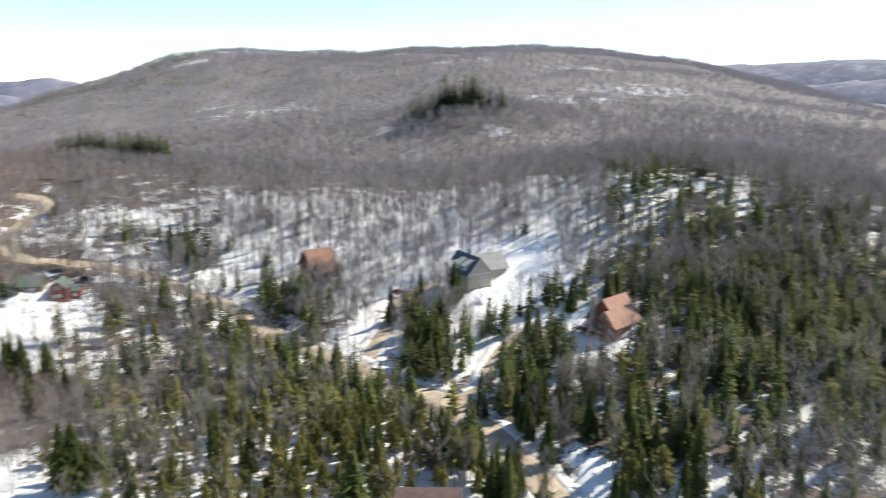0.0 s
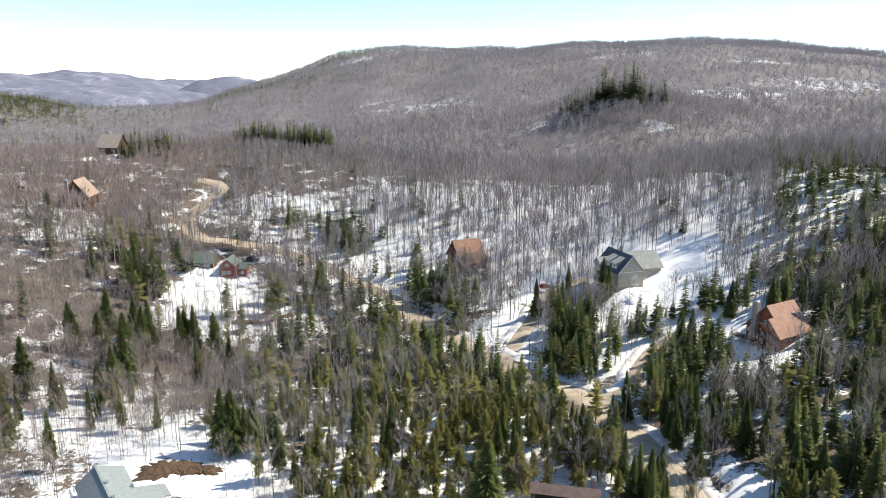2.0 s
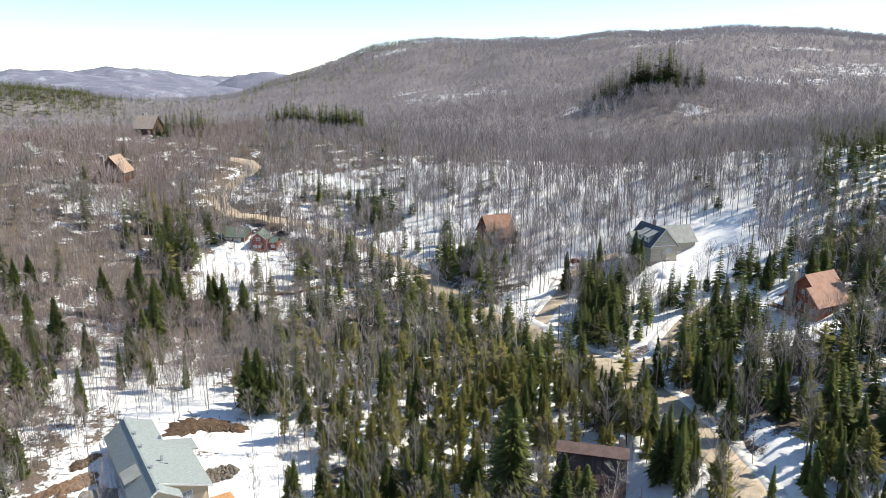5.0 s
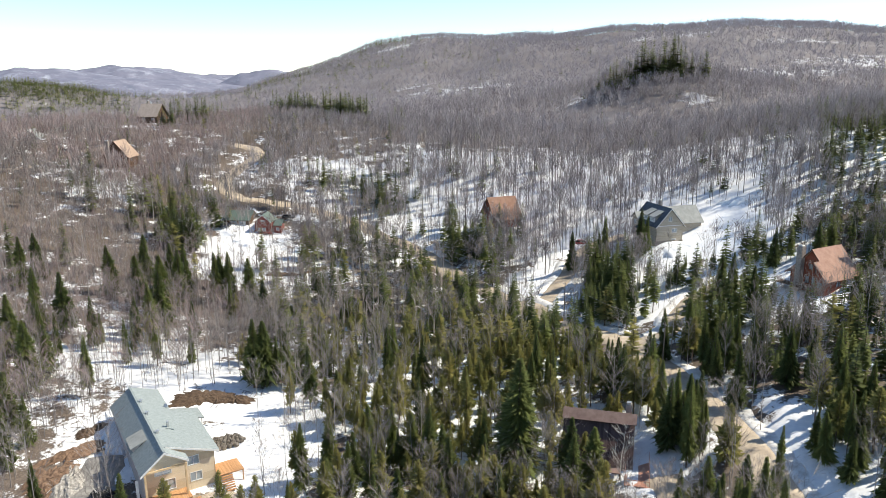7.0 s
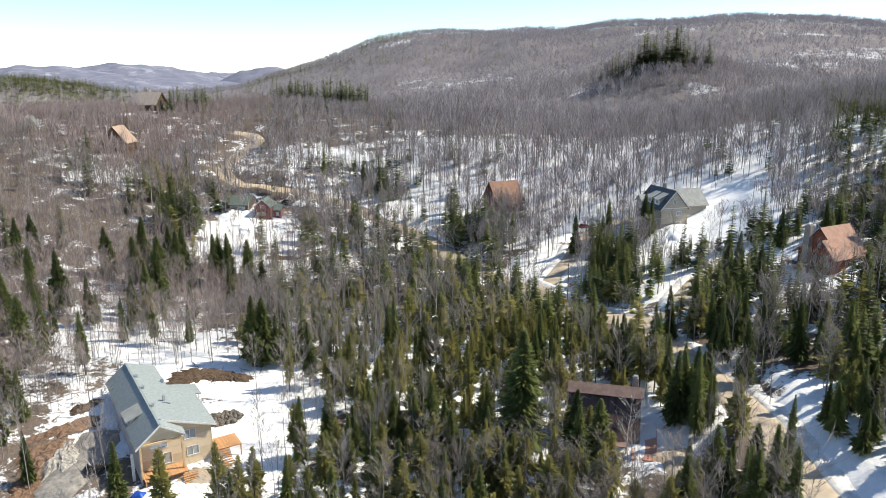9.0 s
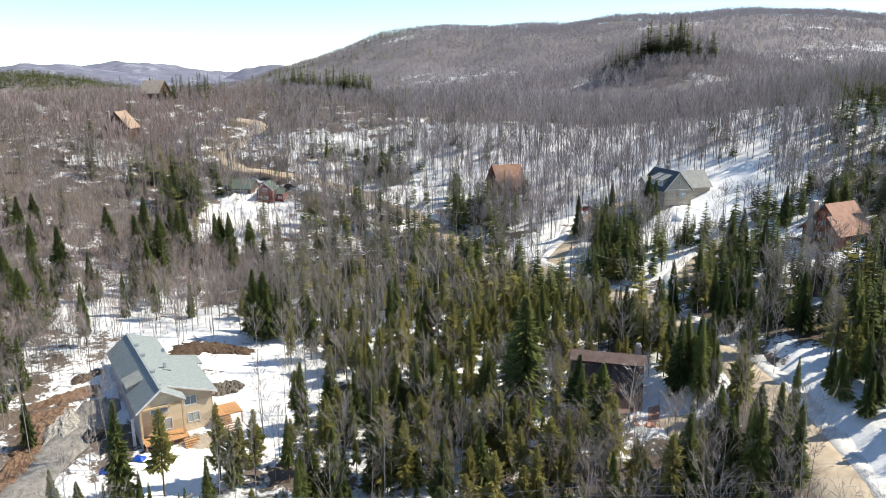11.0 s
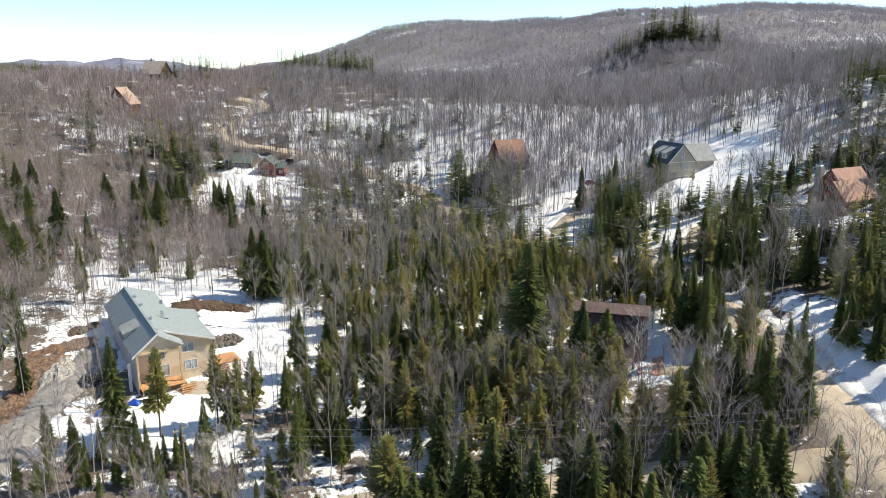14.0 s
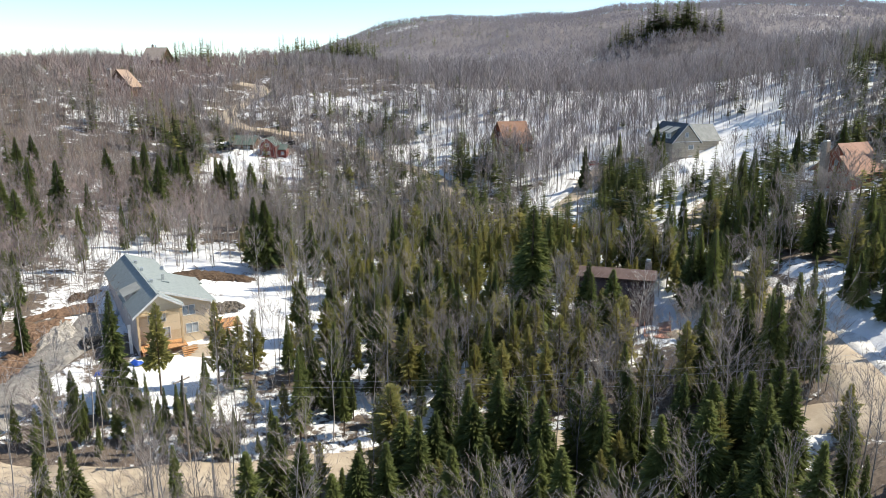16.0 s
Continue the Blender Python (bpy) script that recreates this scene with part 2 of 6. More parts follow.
def road_mask(x, y, extra=0.0):
    m = np.zeros(np.shape(x), bool)
    for half, pts in ROADS.values():
        m |= seg_dist(x, y, pts) < half + extra
    return m


def mesh_from(name, verts, faces, mats, mat_index=None, attrs=(), smooth=False):
    """A mesh straight from arrays: faces is one array of triangles or quads."""
    verts, faces = np.asarray(verts, np.float32), np.asarray(faces, np.int32)
    me = bpy.data.meshes.new(name)
    k = faces.shape[1]
    me.vertices.add(len(verts))
    me.vertices.foreach_set("co", verts.ravel())
    me.loops.add(faces.size)
    me.loops.foreach_set("vertex_index", faces.ravel())
    me.polygons.add(len(faces))
    me.polygons.foreach_set("loop_start", np.arange(0, faces.size, k, dtype=np.int32))
    me.polygons.foreach_set("loop_total", np.full(len(faces), k, np.int32))
    for m in mats:
        me.materials.append(m)
    if mat_index is not None:
        me.polygons.foreach_set("material_index", np.asarray(mat_index, np.int32))
    for nm, data in attrs:
        me.attributes.new(nm, "FLOAT", "POINT").data.foreach_set("value", np.asarray(data, np.float32))
    me.update(calc_edges=True)
    if smooth:
        me.shade_smooth()
    return me


def graded(lo, hi, step, end_lo, end_hi):
    mid = list(np.arange(lo, hi + 0.1, step))
    out, s = [hi], step
    while out[-1] < end_hi:
        s *= 1.05
        out.append(out[-1] + s)
    inn, s = [lo], step
    while inn[-1] > end_lo:
        s *= 1.05
        inn.append(inn[-1] - s)
    return np.array(inn[:0:-1] + mid + out[1:])


# Open snowy places: centre, radii, how much snow lies there
SNOWFIELDS = [(-59, 94, 7, 13, 0.75), (-72, 116, 13, 9, 0.5), (-60, 101, 8, 6, 0.6), (-88, 98, 5, 8, 0.6), (-114, 200, 20, 11, 0.6), (-118, 185, 10, 8, 0.4), (-70, 242, 16, 14, 0.6),
              (24, 225, 14, 15, 0.7), (36, 192, 14, 16, 0.6), (4, 120, 9, 12, 0.5), (29, 115, 4, 12, 0.6), (35, 95, 9, 16, 0.8), (20, 275, 80, 40, 0.6), (-40, 266, 65, 34, 0.55),
              (-28, 125, 24, 30, 0.28), (-105, 112, 25, 20, 0.1), (-195, 205, 25, 18, 0.1), (-170, 215, 20, 12, 0.15), (-85, 125, 40, 16, 0.15), (8, 188, 20, 14, 0.45), (-4, 198, 8, 18, 0.3), (-58, 77, 10, 5, 0.4), (-66, 71, 8, 4, 0.2), (14, 186, 10, 8, 0.3), (-26, 200, 8, 10, 0.35)]


# Snow that still lies between the trees of the long ridge
FAR_SNOW = [(-180, 745, 60, 22, 0.5), (-240, 800, 40, 18, 0.4), (-30, 502, 30, 14, 0.42), (36, 478, 22, 10, 0.3), (130, 705, 60, 22, 0.55), (210, 760, 70, 26, 0.55), (-65, 484, 12, 10, 0.35), (-37, 443, 12, 8, 0.4),
            (20, 960, 90, 22, 0.55), (160, 880, 70, 22, 0.5), (-380, 1120, 60, 22, 0.55), (-330, 520, 60, 14, 0.45), (-420, 640, 70, 16, 0.3)]


def snow_cover(x, y):
    s = 0.45 + 0.17 * waves(x, y, 55, 11) + 0.08 * waves(x, y, 20, 12)
    for cx, cy, rx, ry, a in SNOWFIELDS:
        s = s + a * np.exp(-((x - cx) / rx) ** 2 - ((y - cy) / ry) ** 2)
    s = s - 0.16 * np.exp(-((x + 165) / 60) ** 2 - ((y - 185) / 45) ** 2)
    s = s - 0.22 * np.exp(-((x - 92) / 40) ** 2 - ((y - 190) / 65) ** 2)
    s = s - 0.34 * np.exp(-((x + 30) / 42) ** 2 - ((y - 60) / 9) ** 2)
    s = s - 0.24 * np.exp(-((x - 4) / 22) ** 2 - ((y - 87) / 12) ** 2)
    s = s - 0.12 * np.exp(-((x + 215) / 70) ** 2 - ((y - 260) / 60) ** 2)
    s = s - np.clip((y - 290) / 110, 0, 1) * 0.30 - 0.35 * np.exp(-((x + 150) / 55) ** 2 - ((y - 328) / 34) ** 2)
    for cx, cy, rx, ry, a in FAR_SNOW:
        s = s + a * np.exp(-((x - cx) / rx) ** 2 - ((y - cy) / ry) ** 2)
    return s


gx, gy = graded(-264, 150, 2.5, -4700, 4700), graded(34, 330, 2.5, -4700, 4700)
X, Y = np.meshgrid(gx, gy)
Z = road_level(X, Y)
Z = Z - np.where(road_mask(X, Y, 0.9), 0.8, 0.0)
n0, n1 = len(gx), len(gy)
idx = np.arange(n0 * n1).reshape(n1, n0)
quads = np.stack([idx[:-1, :-1], idx[:-1, 1:], idx[1:, 1:], idx[1:, :-1]], -1).reshape(-1, 4)
# distant: share of the haze tint, growing with distance
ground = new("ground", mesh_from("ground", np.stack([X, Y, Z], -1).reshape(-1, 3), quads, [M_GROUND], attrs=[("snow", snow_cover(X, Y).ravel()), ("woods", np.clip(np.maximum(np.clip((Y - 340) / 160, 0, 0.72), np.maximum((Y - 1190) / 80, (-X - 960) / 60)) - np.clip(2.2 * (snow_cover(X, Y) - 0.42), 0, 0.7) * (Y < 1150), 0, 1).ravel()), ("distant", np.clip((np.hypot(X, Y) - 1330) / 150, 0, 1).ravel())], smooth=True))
tagged(ground, "forest floor of melting snow and brown leaf litter", "ground", kind="structure")


def along(pts, step):
    """Points at even steps along a smoothed polyline, with their sideways direction."""
    p = np.array(pts, float)
    for _ in range(2):
        q = np.empty((2 * len(p), 2))
        q[0], q[-1] = p[0], p[-1]
        q[1:-1:2], q[2:-1:2] = 0.75 * p[:-1] + 0.25 * p[1:], 0.25 * p[:-1] + 0.75 * p[1:]
        p = q
    d = np.concatenate([[0], np.cumsum(np.hypot(*np.diff(p, axis=0).T))])
    keep = np.concatenate([[True], np.diff(d) > 1e-6])
    s = np.arange(0, d[-1], step)
    c = np.stack([np.interp(s, d[keep], p[keep, 0]), np.interp(s, d[keep], p[keep, 1])], 1)
    t = np.gradient(c, axis=0)
    t /= np.hypot(t[:, 0], t[:, 1])[:, None]
    return c, np.stack([t[:, 1], -t[:, 0]], 1)


def strip(name, c, side, offs, lift, mat, wob=0.0, seed=0):
    """A ribbon laid on the land: offs across, lift above the land at each of them."""
    rng = np.random.RandomState(seed)
    k = len(offs)
    o = np.array(offs)[None, :] + wob * waves(np.arange(len(c))[:, None] * 1.0, np.zeros((1, k)) + 7 * seed, 9, seed)
    P = c[:, None, :] + side[:, None, :] * o[..., None]
    z = road_level(P[..., 0], P[..., 1]) + np.array(lift)[None, :]
    return P, z


def ribbon(name, c, side, offs, lift, mat, wob=0.0, seed=0, rough=0.0):
    P, z = strip(name, c, side, offs, lift, mat, wob, seed)
    if rough:
        z = z + rough * np.array([0.0] + [1.0] * (len(offs) - 2) + [0.0])[None, :] * (waves(P[..., 0], P[..., 1], 3.5, seed + 40) + 0.6 * waves(P[..., 0], P[..., 1], 1.3, seed + 41))
    n, k = P.shape[:2]
    i = np.arange(n * k).reshape(n, k)
    q = np.stack([i[:-1, :-1], i[:-1, 1:], i[1:, 1:], i[1:, :-1]], -1).reshape(-1, 4)
    return new(name, mesh_from(name, np.dstack([P, z]).reshape(-1, 3), q, [mat], smooth=True))


for k, (nm, (half, pts)) in enumerate(ROADS.items()):
    c, side = along(pts, 1.0)
    lift = 0.10 + 0.012 * k
    r = ribbon(nm, c, side, [-half - 1.3, -half, -0.5 * half, 0, 0.5 * half, half, half + 1.3], [-1.0, lift - 0.05, lift, lift + 0.06, lift, lift - 0.05, -1.0],
               M_GRAVEL if nm == "house_drive" else M_SAND, 0.25, k)
    tagged(r, "grey crushed-stone house drive" if nm == "house_drive" else "sandy gravel road between ploughed snow banks", "road", kind="structure")


def snow_bank(road, a, b, sgn, high, wide):
    half, pts = ROADS[road]
    c, side = along(pts, 0.8)
    n = len(c)
    c, side = c[int(a * n):int(b * n)], side[int(a * n):int(b * n)] * sgn
    taper = np.minimum(1, np.minimum(np.arange(len(c)), np.arange(len(c))[::-1]) / 6.0)
    ob = ribbon("snow_bank", c, side, [half - 0.5, half + 0.1, half + 0.35 * wide, half + 0.7 * wide, half + wide, half + wide + 0.9],
                [-0.4, 0.25, high, 0.9 * high, 0.5 * high, -0.3], M_DIRTY_SNOW, 0.15, int(10 * a) + 3, 0.05)
    return tagged(ob, "lumpy ploughed snow bank along the gravel road", "snow bank", kind="structure")


snow_bank("main_road", 0.055, 0.55, 1, 0.4, 2.4)
snow_bank("main_road", 0.60, 0.85, 1, 0.6, 2.6)
snow_bank("yard_drive", 0.05, 0.75, 1, 0.5, 2.4)
snow_bank("yard_drive", 0.05, 0.6, -1, 0.5, 2.2)
snow_bank("chalet_drive", 0.1, 0.8, 1, 0.4, 2.0)
snow_bank("chalet_drive", 0.1, 0.8, -1, 0.4, 2.0)


# ---------------------------------------------------------------- far hills
def far_hill(name, x0, y0, x1, y1, top, deep, seed, peak=0.5):
    """A long wooded rise on the skyline: a ridge between two ends, with irregular crest; a higher peak gathers it to one summit."""
    n, k = 80, 15
    s, q = np.linspace(0, 1, n)[:, None], np.linspace(-1, 1, k)[None, :]
    dx, dy = x1 - x0, y1 - y0
    ln = math.hypot(dx, dy)
    px, py = x0 + dx * s - dy / ln * deep * q, y0 + dy * s + dx / ln * deep * q
    crest = np.sin(np.pi * s) ** peak * (0.95 + 0.025 * waves(s * 5.0, s * 0, 2.2, seed) + 0.015 * waves(s * 5.0, s * 0, 0.5, seed + 1))
    z = -60 + (top + 60) * crest * np.clip(1 - q * q, 0, 1) ** 0.8 + 5 * waves(px, py, 210, seed + 2) * (1 - q * q) + 2.5 * waves(px, py, 70, seed + 3) * (1 - q * q)
    i = np.arange(n * k).reshape(n, k)
    quads = np.stack([i[:-1, :-1], i[:-1, 1:], i[1:, 1:], i[1:, :-1]], -1).reshape(-1, 4)
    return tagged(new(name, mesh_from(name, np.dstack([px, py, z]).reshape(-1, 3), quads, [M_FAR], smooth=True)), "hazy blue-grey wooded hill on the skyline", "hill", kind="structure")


def far_hill_at(name, azimuth, dist, half, top, deep, seed, peak):
    """A far hill square to the line of sight: azimuth in degrees west of north, half its length."""
    a = radians(azimuth)
    cx, cy = -math.sin(a) * dist, math.cos(a) * dist
    return far_hill(name, cx - math.cos(a) * half, cy - math.sin(a) * half, cx + math.cos(a) * half, cy + math.sin(a) * half, top, deep, seed, peak)


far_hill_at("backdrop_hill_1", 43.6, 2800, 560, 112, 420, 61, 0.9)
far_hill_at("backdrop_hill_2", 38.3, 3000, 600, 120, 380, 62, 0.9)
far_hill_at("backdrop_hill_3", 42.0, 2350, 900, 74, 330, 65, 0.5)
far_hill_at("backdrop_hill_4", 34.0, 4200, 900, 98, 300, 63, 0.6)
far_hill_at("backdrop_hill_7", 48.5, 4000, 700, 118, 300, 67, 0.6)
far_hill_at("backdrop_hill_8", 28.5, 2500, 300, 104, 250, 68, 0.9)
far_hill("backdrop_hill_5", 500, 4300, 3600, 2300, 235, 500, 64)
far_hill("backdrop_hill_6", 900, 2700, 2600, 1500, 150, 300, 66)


# ---------------------------------------------------------------- trees
class Soup:
    """Triangles gathered in lists: vertices, faces, a material number for each face."""

    def __init__(self):
        self.v, self.f, self.m = [], [], []

    def tri(self, a, b, c, m):
        n = len(self.v)
        self.v += [a, b, c]
        self.f.append((n, n + 1, n + 2))
        self.m.append(m)

    def kite(self, a, l, r, tip, m):
        n = len(self.v)
        self.v += [a, l, tip, r]
        self.f += [(n, n + 1, n + 2), (n, n + 2, n + 3)]
        self.m += [m, m]

    def tube(self, pts, radii, sides, m):
        n = len(self.v)
        for (x, y, z), r in zip(pts, radii):
            for k in range(sides):
                a = 2 * math.pi * k / sides
                self.v.append((x + r * math.cos(a), y + r * math.sin(a), z))
        for i in range(len(pts) - 1):
            for k in range(sides):
                a, b = n + i * sides + k, n + i * sides + (k + 1) % sides
                self.f += [(a, b, b + sides), (a, b + sides, a + sides)]
                self.m += [m, m]

    def arrays(self):
        return np.array(self.v, float), np.array(self.f, int), np.array(self.m, int)


def conifer(rng, n, fine, fat=0.19, droop=0.35, bare=0.08, shape=0.9, sides=5, ragged=0.55, slim=1.0, lumps=0.0):
    """A conifer one metre high, to be scaled: n drooping branches up a trunk. Materials: 0 bark, 1 needles."""
    s = Soup()
    s.tube([(0, 0, -0.03), (0, 0, 0.5), (0, 0, 0.97)], [0.012, 0.008, 0.002], sides, 0)
    turn, lop = rng.uniform(0, 6.3), rng.uniform(0, 6.3)
    for i in range(n):
        u = ((i + rng.uniform(0, 1)) / n) ** 0.88
        z = bare + (0.99 - bare) * u
        a = turn + 2.4 * i + rng.uniform(-0.5, 0.5)
        full = fat * (1 - u) ** shape * min(1.0, 0.62 + 3.2 * u) * (1 + 0.12 * math.sin(a + lop) + 0.1 * math.sin(9 * u + lop) + lumps * math.sin(2 * a + 11 * u + lop) + 0.7 * lumps * math.sin(3 * a - 17 * u))
        r = full * rng.uniform(ragged, 1.67 - ragged) + 0.014
        ca, sa = math.cos(a), math.sin(a)
        w = r * rng.uniform(0.20, 0.32) * (0.72, 1.15, 0.95)[2 - fine] * (1.85 if fine == 1 else 1.4 if fine == 0 else 1.0) * slim + 0.005
        d = droop * rng.uniform(0.5, 1.4) * r
        up = (0.75 * u - 0.05) * r

        def at(f, q, dz=0.0):
            return (ca * r * f - sa * q, sa * r * f + ca * q, z + up * f - d * f * f + dz)

        s.kite(at(0.02, 0), at(0.5, w, -0.10 * r), at(0.5, -w, -0.10 * r), at(1.0, 0), 1)
        if fine > 0:
            sg = 1 if rng.rand() < 0.5 else -1
            s.tri(at(0.3, 0), at(0.6, sg * 0.1 * r), at(0.8, sg * w * 1.9, -0.14 * r), 1)
            if fine > 1:
                s.tri(at(0.15, 0), at(0.42, -sg * 0.1 * r), at(0.55, -sg * w * 2.0, -0.16 * r), 1)
                s.tri(at(0.25, 0.03 * r), at(0.75, -0.04 * r), at(0.55, 0, -0.38 * r), 1)
    return s.arrays()


def broadleaf(rng, limbs, twigs, sprays, sides=4, spread=0.2, first=0.32, girth=0.0105, forks=False, fine=0.0012, straight=False):
    """A leafless tree one metre high: trunk, rising limbs, fine twigs. Materials: 0 bark, 1 twigs."""
    s = Soup()
    bend = [(0, 0)]
    for _ in range(4):
        bend.append((bend[-1][0] + rng.uniform(-0.018, 0.018), bend[-1][1] + rng.uniform(-0.018, 0.018)))
    zs = [-0.03, 0.25, 0.5, 0.75, 0.96]
    if straight:
        s.tube([(*bend[0], -0.03), (*bend[-1], 0.96)], [girth, 0.002], sides, 0)
    else:
        s.tube([(bx, by, z) for (bx, by), z in zip(bend, zs)], [girth, girth * 0.85, girth * 0.62, girth * 0.36, 0.0015], sides, 0)

    def sliver(p, q, w, m):
        dx, dy = q[0] - p[0], q[1] - p[1]
        n = math.hypot(dx, dy) or 1e-6
        a = rng.uniform(0, 6.3)
        ox, oy, oz = -dy / n * w * math.cos(a), dx / n * w * math.cos(a), w * math.sin(a)
        s.tri((p[0] + ox, p[1] + oy, p[2] + oz), (p[0] - ox, p[1] - oy, p[2] - oz), q, m)

    for i in range(limbs):
        u = first + (0.95 - first) * (i + rng.uniform(0, 1)) / limbs
        bx, by = np.interp(u, zs, [b[0] for b in bend]), np.interp(u, zs, [b[1] for b in bend])
        a = rng.uniform(0, 6.3)
        length = spread * (1.25 - 0.85 * abs(u - 0.5) * 1.6) * rng.uniform(0.6, 1.25)
        rise = rng.uniform(0.75, 1.5)
        p0 = (bx, by, u)
        p1 = (bx + math.cos(a) * length * 0.68, by + math.sin(a) * length * 0.68, min(1.02, u + length * rise))
        w = girth * (0.30 - 0.16 * u) + 0.0006
        if forks:
            mid = tuple(0.5 * (c + d) for c, d in zip(p0, p1))
            mid = (mid[0], mid[1], mid[2] - 0.05 * length)
            sliver(p0, mid, w, 0), sliver(p0, mid, w, 0)
            sliver(tuple(0.8 * c + 0.2 * d for c, d in zip(mid, p0)), p1, 0.7 * w, 0)
        else:
            sliver(p0, p1, w, 0)
        for k in range(twigs):
            f = rng.uniform(0.3, 1.0)
            q = tuple(c + (d - c) * f for c, d in zip(p0, p1))
            b2 = a + rng.uniform(-1.3, 1.3)
            l2 = length * rng.uniform(0.4, 0.8)
            e = (q[0] + math.cos(b2) * l2 * 0.6, q[1] + math.sin(b2) * l2 * 0.6, min(1.03, q[2] + l2 * rng.uniform(0.5, 1.5)))
            sliver(q, e, fine, 1)
            for _ in range(sprays):
                f2 = rng.uniform(0.3, 1.0)
                q2 = tuple(c + (d - c) * f2 for c, d in zip(q, e))
                b3 = b2 + rng.uniform(-1.2, 1.2)
                l3 = l2 * rng.uniform(0.3, 0.6)
                sliver(q2, (q2[0] + math.cos(b3) * l3 * 0.7, q2[1] + math.sin(b3) * l3 * 0.7, q2[2] + l3 * rng.uniform(0.3, 1.0)), 0.85 * fine, 1)
    return s.arrays()


def dome_tree(rng, twigs, limbs, width, base=0.42, spread=0.2, girth=0.008, sides=3, stout=0.5):
    """A leafless tree one metre high with a rounded crown of fine twigs on a bare trunk. Materials: 0 bark, 1 twigs."""
    s = Soup()
    lx, ly = rng.uniform(-0.03, 0.03), rng.uniform(-0.03, 0.03)
    if limbs > 4:
        s.tube([(0, 0, -0.03), (0.3 * lx, -0.3 * ly, 0.42), (lx, ly, 0.86)], [girth, 0.8 * girth, 0.18 * girth], sides, 0)
    else:
        s.tube([(0, 0, -0.03), (lx, ly, 0.82)], [girth, 0.25 * girth], sides, 0)
    mid = base + 0.32 * (1 - base)
    ph = rng.uniform(0, 6.3)

    def shell(a, e, k):
        wide = spread * (1 + 0.22 * math.sin(2 * a + ph) + 0.14 * math.sin(3 * a - ph)) * k
        tall = (1.0 - mid) if e > 0 else (mid - base) * 1.2
        return (lx + wide * math.cos(e) * math.cos(a), ly + wide * math.cos(e) * math.sin(a), mid + tall * math.sin(e) * k)

    def sliver(p, q, w, m):
        d = Vector(q) - Vector(p)
        o = d.orthogonal().normalized()
        o.rotate(Matrix.Rotation(rng.uniform(0, 6.3), 3, d.normalized()))
        o *= w
        s.tri(tuple(Vector(p) + o), tuple(Vector(p) - o), q, m)

    for i in range(limbs):
        u = base - 0.04 + 0.36 * (1 - base) * (i + rng.uniform(0, 1)) / limbs
        f = u / 0.86
        sliver((lx * f, ly * f, u), shell(2.4 * i + rng.uniform(-0.5, 0.5), rng.uniform(0.1, 1.1), rng.uniform(0.6, 0.85)), girth * stout, 0)
    for i in range(twigs):
        a, e = rng.uniform(0, 6.28), math.asin(rng.uniform(-0.45, 1.0))
        tip = shell(a, e, rng.uniform(0.45, 1.04))
        ln = rng.uniform(0.09, 0.2)
        out = rng.uniform(0.1, 0.75)
        b = a + rng.uniform(-0.7, 0.7)
        sliver((tip[0] - math.cos(b) * ln * out, tip[1] - math.sin(b) * ln * out, max(base - 0.08, tip[2] - ln)), tip, width * rng.uniform(0.7, 1.3), 1)
    return s.arrays()


R = np.random.RandomState(7)
SPRUCE = [[conifer(R, 420, 2, fat=f, droop=0.45, bare=b, slim=0.42, ragged=0.45) for f, b in ((0.15, 0.1), (0.18, 0.06), (0.2, 0.05), (0.15, 0.2), (0.14, 0.26), (0.22, 0.08))],
          [conifer(R, 76, 1, fat=f, bare=b, sides=3, slim=1.0) for f, b in ((0.17, 0.1), (0.2, 0.06), (0.23, 0.05), (0.16, 0.25), (0.18, 0.15), (0.21, 0.08))],
          [conifer(R, 40, 0, fat=f, sides=3) for f in (0.18, 0.2, 0.22)],
          [conifer(R, 24, 0, fat=f, sides=3, slim=1.5) for f in (0.26, 0.3, 0.28)]]
# Finer spruces for those that stand out near by
SPRUCE_FINE = [conifer(R, 600, 2, fat=f, droop=0.45, bare=b, slim=0.32, ragged=0.42, lumps=0.1) for f, b in ((0.15, 0.09), (0.18, 0.06), (0.17, 0.05), (0.15, 0.14), (0.19, 0.1))]
CEDAR = [[conifer(R, 320, 2, fat=f, droop=0.1, bare=b, shape=0.65, ragged=0.25, slim=0.4, lumps=0.35) for f, b in ((0.14, 0.22), (0.16, 0.3), (0.19, 0.16), (0.13, 0.35), (0.17, 0.26))],
         [conifer(R, 80, 1, fat=f, droop=0.15, bare=0.16, shape=0.62, sides=3, ragged=0.25, slim=0.85, lumps=0.25) for f in (0.15, 0.18, 0.2)],
         [conifer(R, 36, 0, fat=f, droop=0.2, shape=0.62, sides=3) for f in (0.16, 0.2)],
         [conifer(R, 24, 0, fat=0.2, droop=0.2, shape=0.62, sides=3)]]
BARE = [[broadleaf(R, 18, 8, 2, 4, spread=f, first=g, girth=0.0062, forks=True, fine=0.0019) for f, g in ((0.2, 0.35), (0.16, 0.45), (0.24, 0.3), (0.14, 0.5), (0.18, 0.4), (0.27, 0.22))],
        [dome_tree(R, 56, 8, 0.0040, base=g, spread=f, girth=0.0072) for f, g in ((0.19, 0.45), (0.15, 0.52), (0.23, 0.4), (0.14, 0.56), (0.17, 0.48), (0.21, 0.36))],
        [dome_tree(R, 40, 4, 0.0113, base=g, spread=f, girth=0.0065) for f, g in ((0.22, 0.42), (0.26, 0.36), (0.19, 0.48), (0.24, 0.3))],
        [dome_tree(R, 25, 2, 0.0185, base=g, spread=f, girth=0.006) for f, g in ((0.28, 0.3), (0.32, 0.25), (0.25, 0.38))]]
